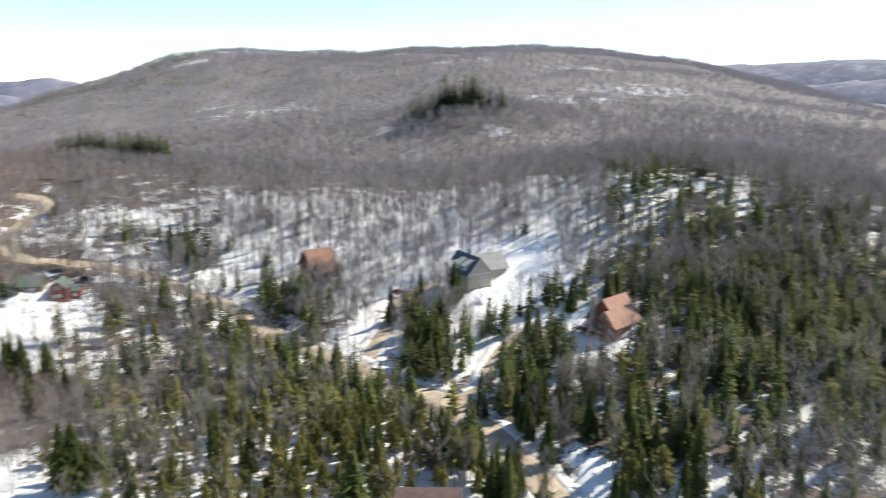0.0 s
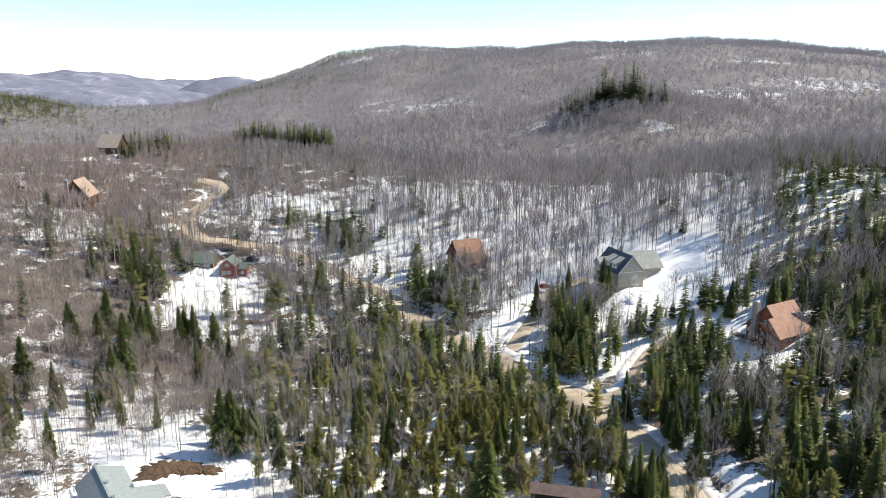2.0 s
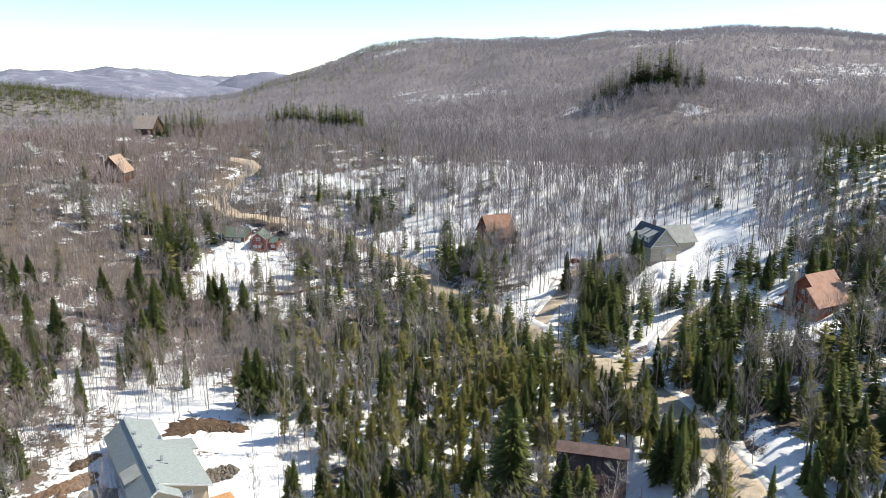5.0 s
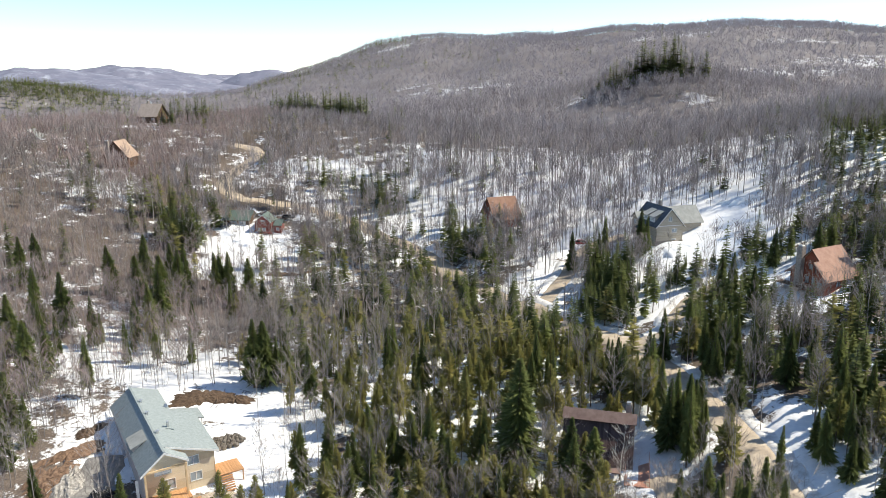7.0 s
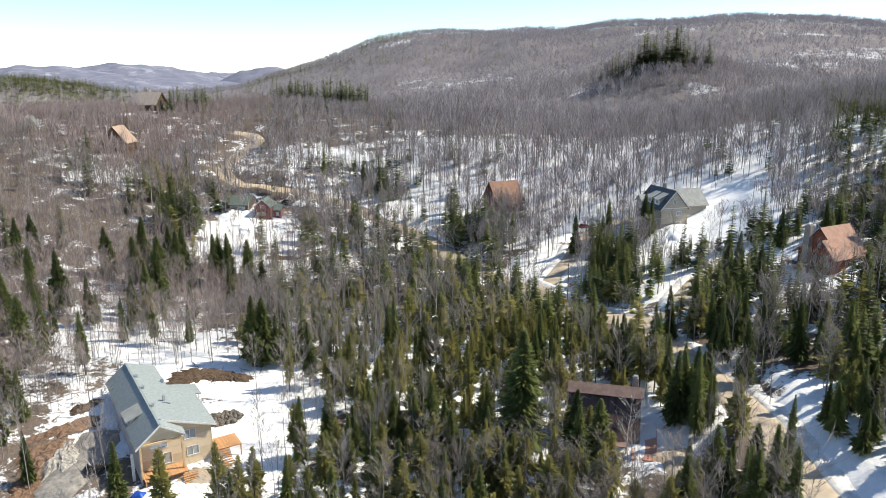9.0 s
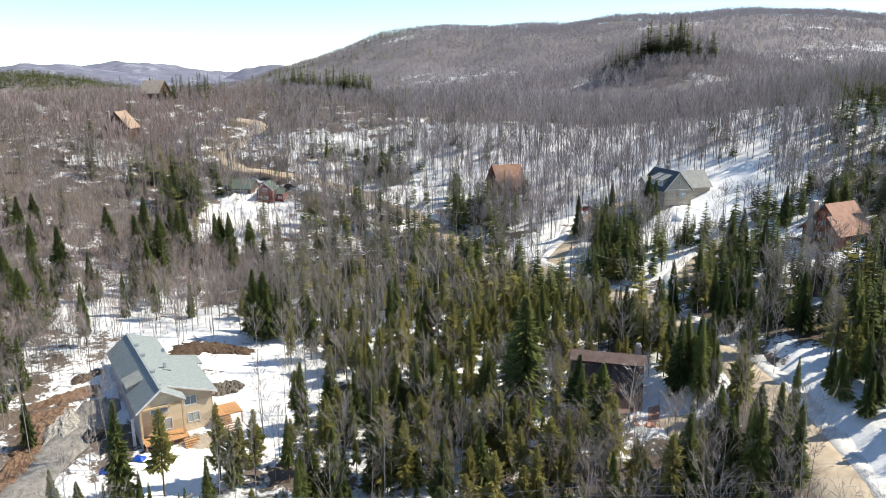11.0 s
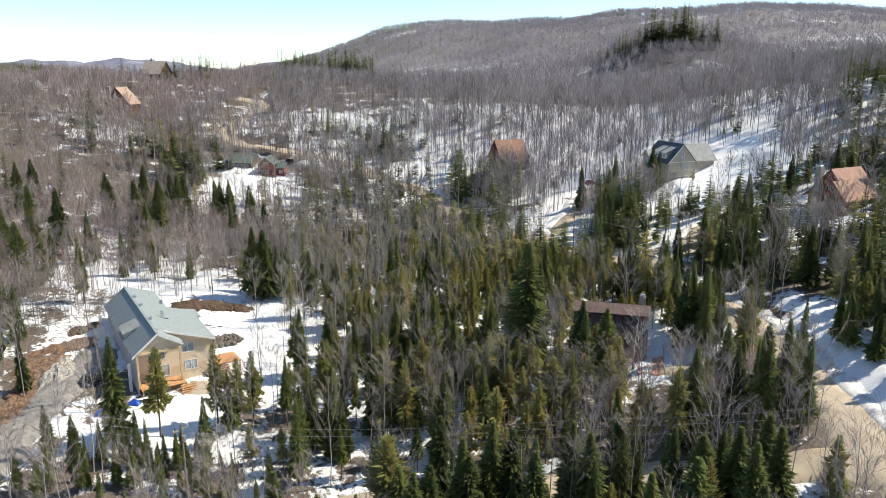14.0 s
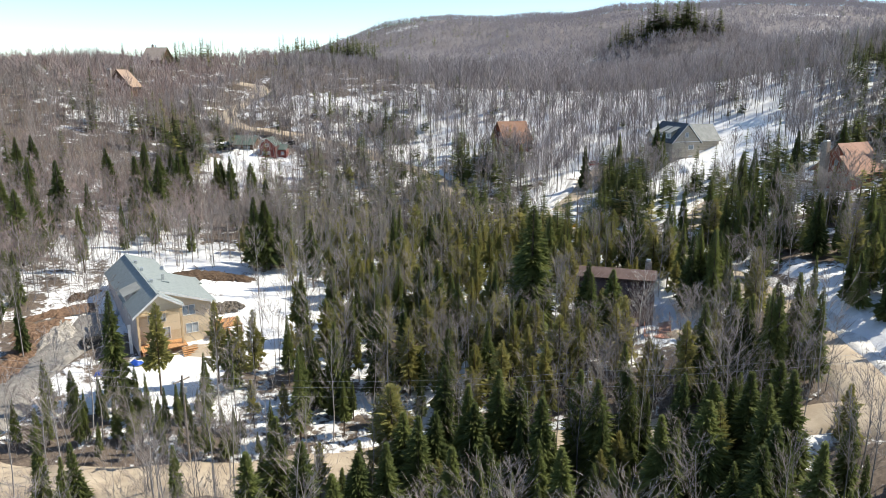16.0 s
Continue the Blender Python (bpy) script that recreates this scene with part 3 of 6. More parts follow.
BARE_NEARER = [broadleaf(R, 14, 6, 1, 3, spread=f, first=g, girth=0.0082, fine=0.0031) for f, g in ((0.2, 0.38), (0.16, 0.45), (0.24, 0.32), (0.15, 0.5), (0.18, 0.42))]


def scatter(x0, x1, y0, y1, cell, seed):
    rng = np.random.RandomState(seed)
    xs, ys = np.meshgrid(np.arange(x0, x1, cell), np.arange(y0, y1, cell))
    x = xs.ravel() + rng.uniform(0, cell, xs.size)
    y = ys.ravel() + rng.uniform(0, cell, xs.size)
    return x, y, rng.uniform(0, 1, x.size), rng


# Dense stands of spruces: name, label, centre, radii, spacing, height, fineness, seed
THICKETS = [
    ("distant_thicket", "dark spruces covering the valley's side hill", -860, 850, 150, 100, 5.0, 11, 3, 340),
    ("knoll_spruces", "dense dark spruces on a rocky knoll", 13, 508, 18, 10, 2.8, 26, 1, 301),
    ("knoll_spruces", "dark spruces beside a rocky knoll", -13, 503, 15, 7, 3.7, 19, 1, 302),
    ("knoll_spruces", "pair of dark spruces past the knoll", 36, 510, 5, 4, 3.6, 19, 1, 346),
    ("hillock_spruces", "dark spruces crowning a wooded hillock", -175, 346, 13, 11, 2.2, 15.5, 1, 303),
    ("hillock_spruces", "green spruces on the hillock's shoulder", -146, 344, 15, 11, 2.2, 15, 1, 304),
    ("crest_spruces", "pointed spruces beside the crest house", -206, 285, 5.5, 6, 2.6, 12.5, 1, 305),
    ("slope_spruces", "tall spruces below the green garage", -139, 194, 10, 6, 2.7, 14, 1, 310),
    ("slope_spruces", "spruces in the hillside hollow", -150, 208, 8, 6, 2.8, 12, 1, 317),
    ("valley_spruces", "spruces between cabin and road", 12, 117, 3.5, 6, 2.4, 13, 0, 322),
    ("slope_spruces", "spruces beside the bend of the road", -144, 224, 6, 4, 2.6, 10, 1, 323),
    ("slope_spruces", "pointed spruces on the bank above the bend", -145.5, 267, 2.6, 2.6, 2.2, 11, 1, 324),
    ("slope_spruces", "small spruces on the snowy bank", -134, 260, 3.0, 2.5, 2.3, 9, 1, 325),
    ("slope_spruces", "spruces on the snowy slope behind the road", -85, 249, 5, 4, 2.5, 11, 1, 326),
    ("slope_spruces", "spruces in the wood on the shaded hillside", 69, 274, 12, 9, 4.4, 13, 1, 327),
    ("slope_spruces", "spruces among shaded hardwoods", 96, 250, 16, 12, 4.4, 12, 1, 328),
    ("slope_spruces", "dark spruces above the chalet", 62, 215, 7, 6, 3.0, 12, 1, 329),
    ("valley_spruces", "young spruces between the road and lane", 16.5, 90, 6, 4, 2.6, 13, 0, 338),
    ("valley_spruces", "low spruces beside the lower road", -50, 66, 11, 4.5, 2.6, 5.5, 0, 339),
    ("valley_spruces", "spruces behind the ploughed snow bank", 41, 108, 4.5, 11, 3.0, 8, 0, 343),
    ("valley_spruces", "spruces at the edge of the lower wood", 37.5, 121, 4.5, 8, 2.8, 8.5, 0, 347),
    ("valley_spruces", "low spruces along the lower road", -66, 62, 13, 2.5, 2.4, 6.5, 0, 344),
    ("valley_spruces", "young spruces before the lower road", -58, 46.5, 20, 3.5, 2.5, 7.5, 0, 345),
    ("valley_spruces", "dark spruces spread over the eastern hillside", 88, 185, 34, 50, 5.0, 13, 1, 356),
    ("slope_spruces", "tall spruces beside the yard drive", -5, 199, 7, 9, 3.0, 14, 1, 358),
    ("slope_spruces", "tall spruces below the snowy yard", 12, 196, 8, 6, 3.2, 13, 1, 359),
    ("slope_spruces", "spruces round the chalet's drive", 26, 182, 8, 6, 3.4, 13, 1, 360),
    ("valley_spruces", "low dense spruces on the shaded bank", -50, 69, 16, 4, 2.2, 6, 0, 348),
    ("valley_spruces", "low dense spruces below the wood", -24, 76, 12, 5, 2.4, 7, 0, 349),
    ("slope_spruces", "young spruces on the snow above the house", 29, 253, 6, 3, 2.6, 9, 1, 330),
    ("slope_spruces", "low spruces below the hillside cottage", -185, 213, 7, 4, 2.8, 8, 1, 331),
    ("valley_spruces", "spruces beside the fork of the road", -12, 163, 9, 5, 2.6, 13, 1, 332),
    ("valley_spruces", "spruces along the curving road", -34, 176, 12, 6, 2.6, 13, 1, 333),
    ("valley_spruces", "spruces screening the curving road", -49, 191, 11, 6, 2.7, 12, 1, 334),
    ("valley_spruces", "spruces screening the upper road", -62, 199, 9, 5, 2.5, 11.5, 1, 335),
    ("valley_spruces", "dense spruces on the lower hillside", 66, 168, 14, 22, 5.0, 12, 1, 336),
    ("valley_spruces", "dense spruces above the lower wood", 58, 128, 10, 18, 4.2, 12, 1, 337),
    ("slope_spruces", "spruces in the bare slope wood", -112, 263, 13, 5, 2.8, 10, 1, 306),
    ("slope_spruces", "spruces above the snowy clearing", -94, 253, 8, 6, 2.6, 11, 1, 307),
    ("slope_spruces", "spruces on the shaded hillside", 72, 254, 16, 12, 4.6, 12, 1, 308),
    ("slope_spruces", "spruces along the shaded hillside", 88, 268, 18, 12, 5.4, 12, 1, 309),
    ("slope_spruces", "spruces behind the snowy chalet yard", 38, 205, 8, 5, 3.0, 10, 1, 311),
    ("slope_spruces", "spruces behind the chalet", 52, 202, 7, 5, 3.0, 11, 1, 312),
    ("slope_spruces", "spruces below the rust-roofed cottage", -54, 220, 11, 6, 2.3, 14, 1, 313),
    ("slope_spruces", "spruces between the road and drive", -4, 189, 8, 13, 2.5, 12, 1, 314),
    ("slope_spruces", "spruces at the drive's end", -9, 217, 5, 7, 2.8, 11, 1, 315),
    ("slope_spruces", "young spruces below the slate-roofed house", 17, 204, 7, 4, 2.8, 8, 1, 316),
    ("valley_spruces", "dense spruces below the chalet", 24, 156, 8, 9, 3.4, 11, 1, 319),
    ("valley_spruces", "dense spruces beside the snow bank", 29, 136, 6, 7, 2.9, 11, 1, 320),
    ("valley_spruces", "dense spruces in the lower wood", 43, 138, 7, 16, 3.8, 11, 1, 321),
]
# Windswept and young hardwoods: centre, radii, how much lower they are
STUNTED = [(-152, 335, 44, 26, 0.45), (-215, 285, 45, 32, 0.4), (-300, 330, 80, 60, 0.4), (-420, 440, 120, 90, 0.5)]

# Ground kept clear of trees: houses, yards and works (centre and radii)
CLEAR = [(-152, 257, 7, 14), (-157, 279, 8, 5), (-76, 96, 14, 9), (-68, 89, 9, 9), (-84, 106, 9, 9), (-60, 94, 5, 12), (-88, 90, 6, 8), (-71, 118, 10, 7), (-63, 104, 7, 8), (0, 117, 9, 6), (7, 107, 6, 6), (-15, 103.5, 4.5, 4.5), (-1, 105, 8, 5), (7, 100, 5, 4.5), (12, 213, 9, 9), (-212, 286, 13, 9), (-118, 217, 10, 8), (-130, 221, 7, 6), (-116, 203, 17, 9),
         (-42, 242, 6, 5.5), (11, 230, 13, 10), (25, 226, 9, 17), (33, 240, 6, 6), (48, 184, 10, 11), (-21, 196, 7, 14), (10, 171, 6, 7), (-19, 177, 5, 5), (38, 176, 8, 7), (13, 131, 6, 7), (6, 145, 6, 7), (-3, 156, 6, 6), (33, 190, 10, 12), (41, 172, 5, 6), (-187, 236, 8, 7), (-235, 318, 10, 8), (-215, 232, 9, 9), (-241, 240, 8, 8),
         (-72, 242, 6, 8), (28.5, 115, 2.8, 7), (28.5, 104, 2.4, 9), (37, 90, 8, 8), (37, 80, 7, 10), (-70, 106, 6, 6), (28, 128, 4, 8), (-226, 300, 13, 9), (-60, 78, 9, 5), (-66, 73, 6, 6)]


def allowed(x, y, extra=0.6):
    ok = ~road_mask(x, y, extra)
    for cx, cy, rx, ry in CLEAR:
        ok &= ((x - cx) / rx) ** 2 + ((y - cy) / ry) ** 2 > 1
    for _, _, cx, cy, rx, ry, *_ in [q for q in THICKETS if q[0] not in ("hillock_spruces", "distant_thicket") and q[4] < 30]:
        ok &= ((x - cx) / (0.85 * rx)) ** 2 + ((y - cy) / (0.85 * ry)) ** 2 > 1
    return ok


# Stands of conifers: centre, radii, share of conifers there, and how much of it is cedar
STANDS = [(-22, 118, 34, 46, 0.72, 0.88), (-36, 145, 26, 26, 0.6, 0.75), (-46, 155, 24, 34, 0.5, 0.5), (-14, 158, 24, 20, 0.62, 0.5), (-12, 135, 20, 20, 0.75, 0.7), (-75, 170, 24, 20, 0.3, 0.2), (100, 160, 40, 60, 0.6, 0.1), (110, 235, 50, 45, 0.5, 0.0), (-5, 58, 34, 13, 0.8, 0.3), (25, 62, 22, 13, 0.75, 0.2), (5, 143, 22, 20, 0.8, 0.45), (-2, 178, 14, 14, 0.6, 0.3), (22, 160, 18, 22, 0.5, 0.2), (46, 130, 24, 35, 0.5, 0.4),
          (70, 160, 30, 40, 0.6, 0.1), (78, 256, 22, 18, 0.75, 0.0), (28, 200, 10, 16, 0.3, 0.0), (-62, 66, 12, 8, 0.25, 0.3), (-40, 78, 10, 8, 0.6, 0.5), (-105, 118, 18, 16, 0.25, 0.05), (-108, 90, 16, 20, 0.15, 0.0), (-68, 128, 8, 12, 0.3, 0.1),
          (-150, 205, 16, 12, 0.55, 0.1), (-100, 256, 20, 10, 0.45, 0.0), (-55, 222, 18, 13, 0.42, 0.05), (-158, 362, 30, 13, 1.0, 0.0), (-205, 306, 12, 8, 0.8, 0.0), (-860, 860, 190, 120, 0.9, 0.0), (-560, 1050, 130, 60, 0.35, 0.0),
          (-420, 1180, 60, 50, 0.4, 0.0), (-390, 1000, 50, 24, 0.4, 0.0), (-30, 105, 60, 60, 0.12, 0.5), (120, 330, 60, 40, 0.3, 0.0), (-85, 195, 16, 22, 0.3, 0.1), (-25, 85, 26, 12, 0.3, 0.5), (-100, 1110, 120, 40, 0.1, 0.0), (-520, 960, 120, 140, 0.16, 0.0), (-300, 980, 90, 60, 0.1, 0.0), (-745, 790, 90, 70, 0.9, 0.0), (90, 290, 40, 30, 0.3, 0.0), (150, 390, 50, 40, 0.16, 0.0), (210, 620, 160, 90, 0.07, 0.0)]


def conifer_share(x, y):
    p, ced = np.full(np.shape(x), 0.022), np.full(np.shape(x), 0.1)
    for cx, cy, rx, ry, a, c in STANDS:
        w = a * np.exp(-((x - cx) / rx) ** 2 - ((y - cy) / ry) ** 2)
        ced = np.where(w > p, c, ced)
        p = np.maximum(p, w) + 0.25 * np.minimum(p, w)
    return np.clip(p, 0, 0.92), ced


def thinning(x, y):
    """Share of sites that carry a tree."""
    k = 0.85 + 0.15 * waves(x, y, 40, 21)
    for cx, cy, rx, ry, a in SNOWFIELDS:
        k = k - 0.55 * a * np.exp(-((x - cx) / rx) ** 2 - ((y - cy) / ry) ** 2) * (rx < 40)
    k = k * np.where((x > -55) & (x < 50) & (y < 175), 0.96, 1.0)
    k = k * np.where((x > -95) & (x < 62) & (y > 235) & (y < 345), 0.9, 1.0)
    return k


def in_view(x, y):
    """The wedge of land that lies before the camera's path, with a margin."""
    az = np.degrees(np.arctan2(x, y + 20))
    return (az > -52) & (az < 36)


def joined(name, label, category, picks, mats):
    """Many trees in one mesh: picks are (variant, x, y, height, turn, lean, tone) arrays for each variant."""
    V, F, MI, T, n = [], [], [], [], 0
    for (v, f, m), x, y, hgt, turn, tone in picks:
        if not len(x):
            continue
        z = height(x, y)
        c, s = np.cos(turn)[:, None], np.sin(turn)[:, None]
        wide = hgt * (1 + 0.25 * np.sin(turn * 5))
        px = (v[None, :, 0] * c - v[None, :, 1] * s) * wide[:, None] + x[:, None]
        py = (v[None, :, 0] * s + v[None, :, 1] * c) * wide[:, None] + y[:, None]
        pz = v[None, :, 2] * hgt[:, None] + z[:, None] - 0.05
        V.append(np.stack([px, py, pz], -1).reshape(-1, 3))
        F.append((f[None] + (n + np.arange(len(x)) * len(v))[:, None, None]).reshape(-1, 3))
        MI.append(np.tile(m, len(x)))
        T.append(np.repeat(tone, len(v)))
        n += len(x) * len(v)
    me = mesh_from(name, np.concatenate(V), np.concatenate(F), mats, np.concatenate(MI), [("tone", np.concatenate(T))])
    return tagged(new(name, me), label, category, kind="stuff")


def spread_over(variants, x, y, hgt, rng):
    which = rng.randint(0, len(variants), len(x))
    turn, tone = rng.uniform(0, 6.28, len(x)), 0.5 + (rng.uniform(0, 1, len(x)) - 0.5) * np.clip(260 / (np.hypot(x, y) + 1), 0.3, 1)
    return [(v, x[which == k], y[which == k], hgt[which == k], turn[which == k], tone[which == k]) for k, v in enumerate(variants)]


def single_tree(name, label, category, group, variant, mats, part_names):
    """One tree as a thing: an Empty at its foot with trunk and crown under it."""
    v, f, m = variant
    root = tagged(new(name), label, category, group)
    for k, (pn, mat) in enumerate(zip(part_names, mats)):
        ff = f[m == k]
        used, inv = np.unique(ff, return_inverse=True)
        ob = new(pn, mesh_from(pn, v[used], inv.reshape(-1, 3), [mat], attrs=[("tone", np.zeros(len(used)))]))
        ob.parent = root
        if mats[1] in (M_TWIG, M_BROWN_TWIG, M_RED_TWIG, M_BIRCH) and k == 1:
            tagged(ob, kind="stuff")
    return root


# Three belts of forest: near (single trees first), middle, far
near_trees = []
for belt, (box, cell, seed) in enumerate((((-130, 60, 40, 150), 2.95, 101), ((-320, 190, 40, 360), 2.85, 102), ((-620, 330, 360, 650), 5.3, 103), ((-1000, 560, 500, 1340), 7.3, 104), ((-640, 560, 1020, 1340), 7.2, 105))):
    x, y, u, rng = scatter(*box, cell, seed)
    dist = np.hypot(x, y)
    inner = (x > -130) & (x < 60) & (y < 150)
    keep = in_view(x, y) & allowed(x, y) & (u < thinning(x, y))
    if belt == 1:
        keep &= ~inner
    if belt >= 3:
        keep &= (y > 650) | (x < -620) | (x > 330)
    x, y, rng_u = x[keep], y[keep], rng.uniform(0, 1, keep.sum())
    share, ced = conifer_share(x, y)
    is_con = rng_u < share
    is_ced = is_con & (rng.uniform(0, 1, len(x)) < ced)
    is_spr = is_con & ~is_ced
    h_con, h_bare = rng.uniform(0.45, 1.0, len(x)) ** 0.8 * 13.5, rng.uniform(0.6, 1.0, len(x)) * 14.5
    h_bare = h_bare * np.where((x < -85) & (y < 190), 0.72, 1.0) * np.where((x < -190) & (y > 270), 0.8, 1.0)
    for cx, cy, rx, ry, a in STUNTED:
        h_bare = h_bare * (1 - a * np.exp(-((x - cx) / rx) ** 2 - ((y - cy) / ry) ** 2))
    h_bare = h_bare * np.where((y > 235) & (y < 345) & (x > -95), 1.22, 1.0)
    h_con = np.where((y < 66) & (x > -30), h_con * 0.85, h_con)
    for kind, sel, hh in (("spruce", is_spr, h_con), ("cedar", is_ced, h_con * 0.85), ("bare", ~is_con, h_bare)):
        if belt == 0:
            if kind == "bare":
                sel = sel & ((y > 98) | (rng.uniform(0, 1, len(x)) < 0.9))
            order = np.argsort(np.hypot(x[sel], y[sel]))
            near_trees.append((kind, x[sel][order], y[sel][order], hh[sel][order]))
            continue
        lib = {"spruce": SPRUCE, "cedar": CEDAR, "bare": BARE}[kind][min(belt, 3)]
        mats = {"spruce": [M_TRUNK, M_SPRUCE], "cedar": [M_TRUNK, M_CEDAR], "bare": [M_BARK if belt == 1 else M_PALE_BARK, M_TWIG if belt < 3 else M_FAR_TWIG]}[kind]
        where = ("", "hillside", "plateau", "distant", "ridge")[belt]
        label = {"spruce": "dark green spruces among bare trees, " + where, "cedar": "olive green cedars in the woods, " + where, "bare": "leafless grey-brown hardwood forest, " + where}[kind]
        if belt == 1 and kind == "bare":
            near_by = sel & (y < 205)
            joined("valley_bare_trees", "leafless grey-brown hardwoods round the houses", "trees", spread_over(BARE_NEARER, x[near_by], y[near_by], hh[near_by], rng), [M_PALE_BARK, M_BROWN_TWIG])
            sel = sel & ~near_by
            west = sel & (x < -165)
            joined("crest_bare_trees", "leafless reddish budding hardwoods on the western slope", "trees", spread_over(lib, x[west], y[west], hh[west], rng), [M_PALE_BARK, M_RED_TWIG])
            sel = sel & ~west
        if sel.any():
            joined(where + "_" + {"spruce": "spruces", "cedar": "cedars", "bare": "bare_trees"}[kind], label, "trees", spread_over(lib, x[sel], y[sel], hh[sel], rng), mats)

for kind, x, y, hh in near_trees:
    rng = np.random.RandomState(len(kind))
    lib = {"spruce": SPRUCE, "cedar": CEDAR, "bare": BARE}[kind][0]
    mats = {"spruce": [M_TRUNK, M_SPRUCE], "cedar": [M_TRUNK, M_CEDAR], "bare": [M_PALE_BARK, M_BROWN_TWIG]}[kind]
    name = {"spruce": "spruce_tree", "cedar": "cedar_tree", "bare": "bare_tree"}[kind]
    label = {"spruce": "dark green pointed spruce on snowy ground", "cedar": "olive green cedar with loose rusty sprays", "bare": "leafless grey hardwood with fine twigs"}[kind]
    parts = ("trunk", "crown")
    models = [single_tree(name, label, "tree", {"spruce": "spruces", "cedar": "cedars", "bare": "bare hardwoods"}[kind] + " below the houses", v, mats, parts) for v in lib]
    n = min(len(x), {"spruce": 110, "cedar": 200, "bare": 270}[kind])
    for i in range(n):
        m = pose(x[i], y[i], float(height(x[i], y[i])) - 0.05, rng.uniform(-2, 2), rng.uniform(-2, 2), rng.uniform(0, 360)) @ Matrix.Diagonal((hh[i] * rng.uniform(0.85, 1.2),) * 2 + (hh[i], 1))
        if i < len(models):
            models[i].matrix_basis = m
        else:
            src = models[i % len(models)]
            c = copy_thing(src, Matrix())
            c.matrix_basis = m
    if len(x) > n:
        joined("near_" + {"spruce": "spruces", "cedar": "cedars", "bare": "bare_trees"}[kind], {"spruce": "dark green spruces in the near woods", "cedar": "olive green cedars in the near woods", "bare": "leafless grey hardwoods in the near woods"}[kind], "trees",
               spread_over(lib if kind != "bare" else BARE[0], x[n:], y[n:], hh[n:], rng), mats)


# Low bare brush under the trees
BRUSH = [broadleaf(R, 9, 2, 0, 3, spread=0.5, first=0.05, girth=0.012, fine=0.013, straight=True) for _ in range(5)]
bx, by, bu, brng = scatter(-260, 110, 42, 300, 4.4, 106)
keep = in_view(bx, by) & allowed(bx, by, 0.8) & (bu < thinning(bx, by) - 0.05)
bx, by = bx[keep], by[keep]
joined("undergrowth", "low brush of bare grey-brown stems in snow", "bushes", spread_over(BRUSH, bx, by, brng.uniform(1.0, 4.6, len(bx)), brng), [M_PALE_BARK, M_PALE_TWIG])


def thicket(name, label, cx, cy, rx, ry, cell, tall, lod, seed):
    """A dense stand of spruces on a hillock."""
    x, y, u, rng = scatter(cx - 1.5 * rx, cx + 1.5 * rx, cy - 1.5 * ry, cy + 1.5 * ry, cell, seed)
    keep = (((x - cx) / rx) ** 2 + ((y - cy) / ry) ** 2 < 0.6 + 0.7 * u) & (u < 0.9)
    keep &= ~road_mask(x, y, 0.7)
    x, y = x[keep], y[keep]
    joined(name, label, "trees", spread_over(SPRUCE[lod], x, y, tall * (0.4 + 0.68 * rng.uniform(0, 1, len(x)) ** 1.3), rng), [M_TRUNK, M_SPRUCE])


for row in THICKETS:
    thicket(*row)


# Hardwoods crowding the lower side of the upper road and the hill lane
for nm, lane, near, far_off, count, seed in (("upper_road", (0.05, 0.78), 3.0, 11.0, 110, 341), ("hill_lane", (0.3, 1.0), 2.0, 9.0, 60, 342)):
    rng = np.random.RandomState(seed)
    c, side = along(ROADS[nm][1], 1.0)
    k = (len(c) * rng.uniform(*lane, count)).astype(int)
    off = rng.uniform(near, far_off, count)
    x, y = c[k, 0] + 0.5 * off * (1 if nm == "hill_lane" else 0.3), c[k, 1] - off
    ok = allowed(x, y, 0.3)
    joined("roadside_bare_trees", "leafless hardwoods crowding the edge of the lane", "trees", spread_over(BARE_NEARER, x[ok], y[ok], rng.uniform(9, 14, ok.sum()), rng), [M_BARK, M_BROWN_TWIG])


# Close-grown hardwoods on the steep face of the rocky knoll
kx, ky, ku, krng = scatter(-40, 85, 474, 524, 2.7, 351)
keep = (((kx - 22) / 58) ** 2 + ((ky - 499) / 24) ** 2 < 1) & allowed(kx, ky)
joined("knoll_bare_trees", "close-grown leafless hardwoods on a rocky knoll", "trees", spread_over(BARE[2], kx[keep], ky[keep], krng.uniform(6, 9.5, keep.sum()), krng), [M_BARK, M_TWIG])

# Close-grown hardwoods on the wooded hillock
kx, ky, ku, krng = scatter(-205, -100, 290, 372, 3.3, 352)
keep = (((kx + 152) / 46) ** 2 + ((ky - 326) / 28) ** 2 < 0.7 + 0.3 * ku) & allowed(kx, ky)
joined("hillock_bare_trees", "close-grown leafless grey hardwoods on a hillock", "trees", spread_over(BARE[1], kx[keep], ky[keep], krng.uniform(5.5, 8.5, keep.sum()), krng), [M_BARK, M_BROWN_TWIG])

# Hardwoods between the rust-roofed cottage and the drive
kx, ky, ku, krng = scatter(-48, 4, 186, 242, 3.6, 357)
keep = allowed(kx, ky) & (ku < 0.85)
joined("yard_bare_trees", "leafless grey hardwoods between cottage and drive", "trees", spread_over(BARE_NEARER, kx[keep], ky[keep], krng.uniform(8, 13, keep.sum()), krng), [M_BARK, M_TWIG])

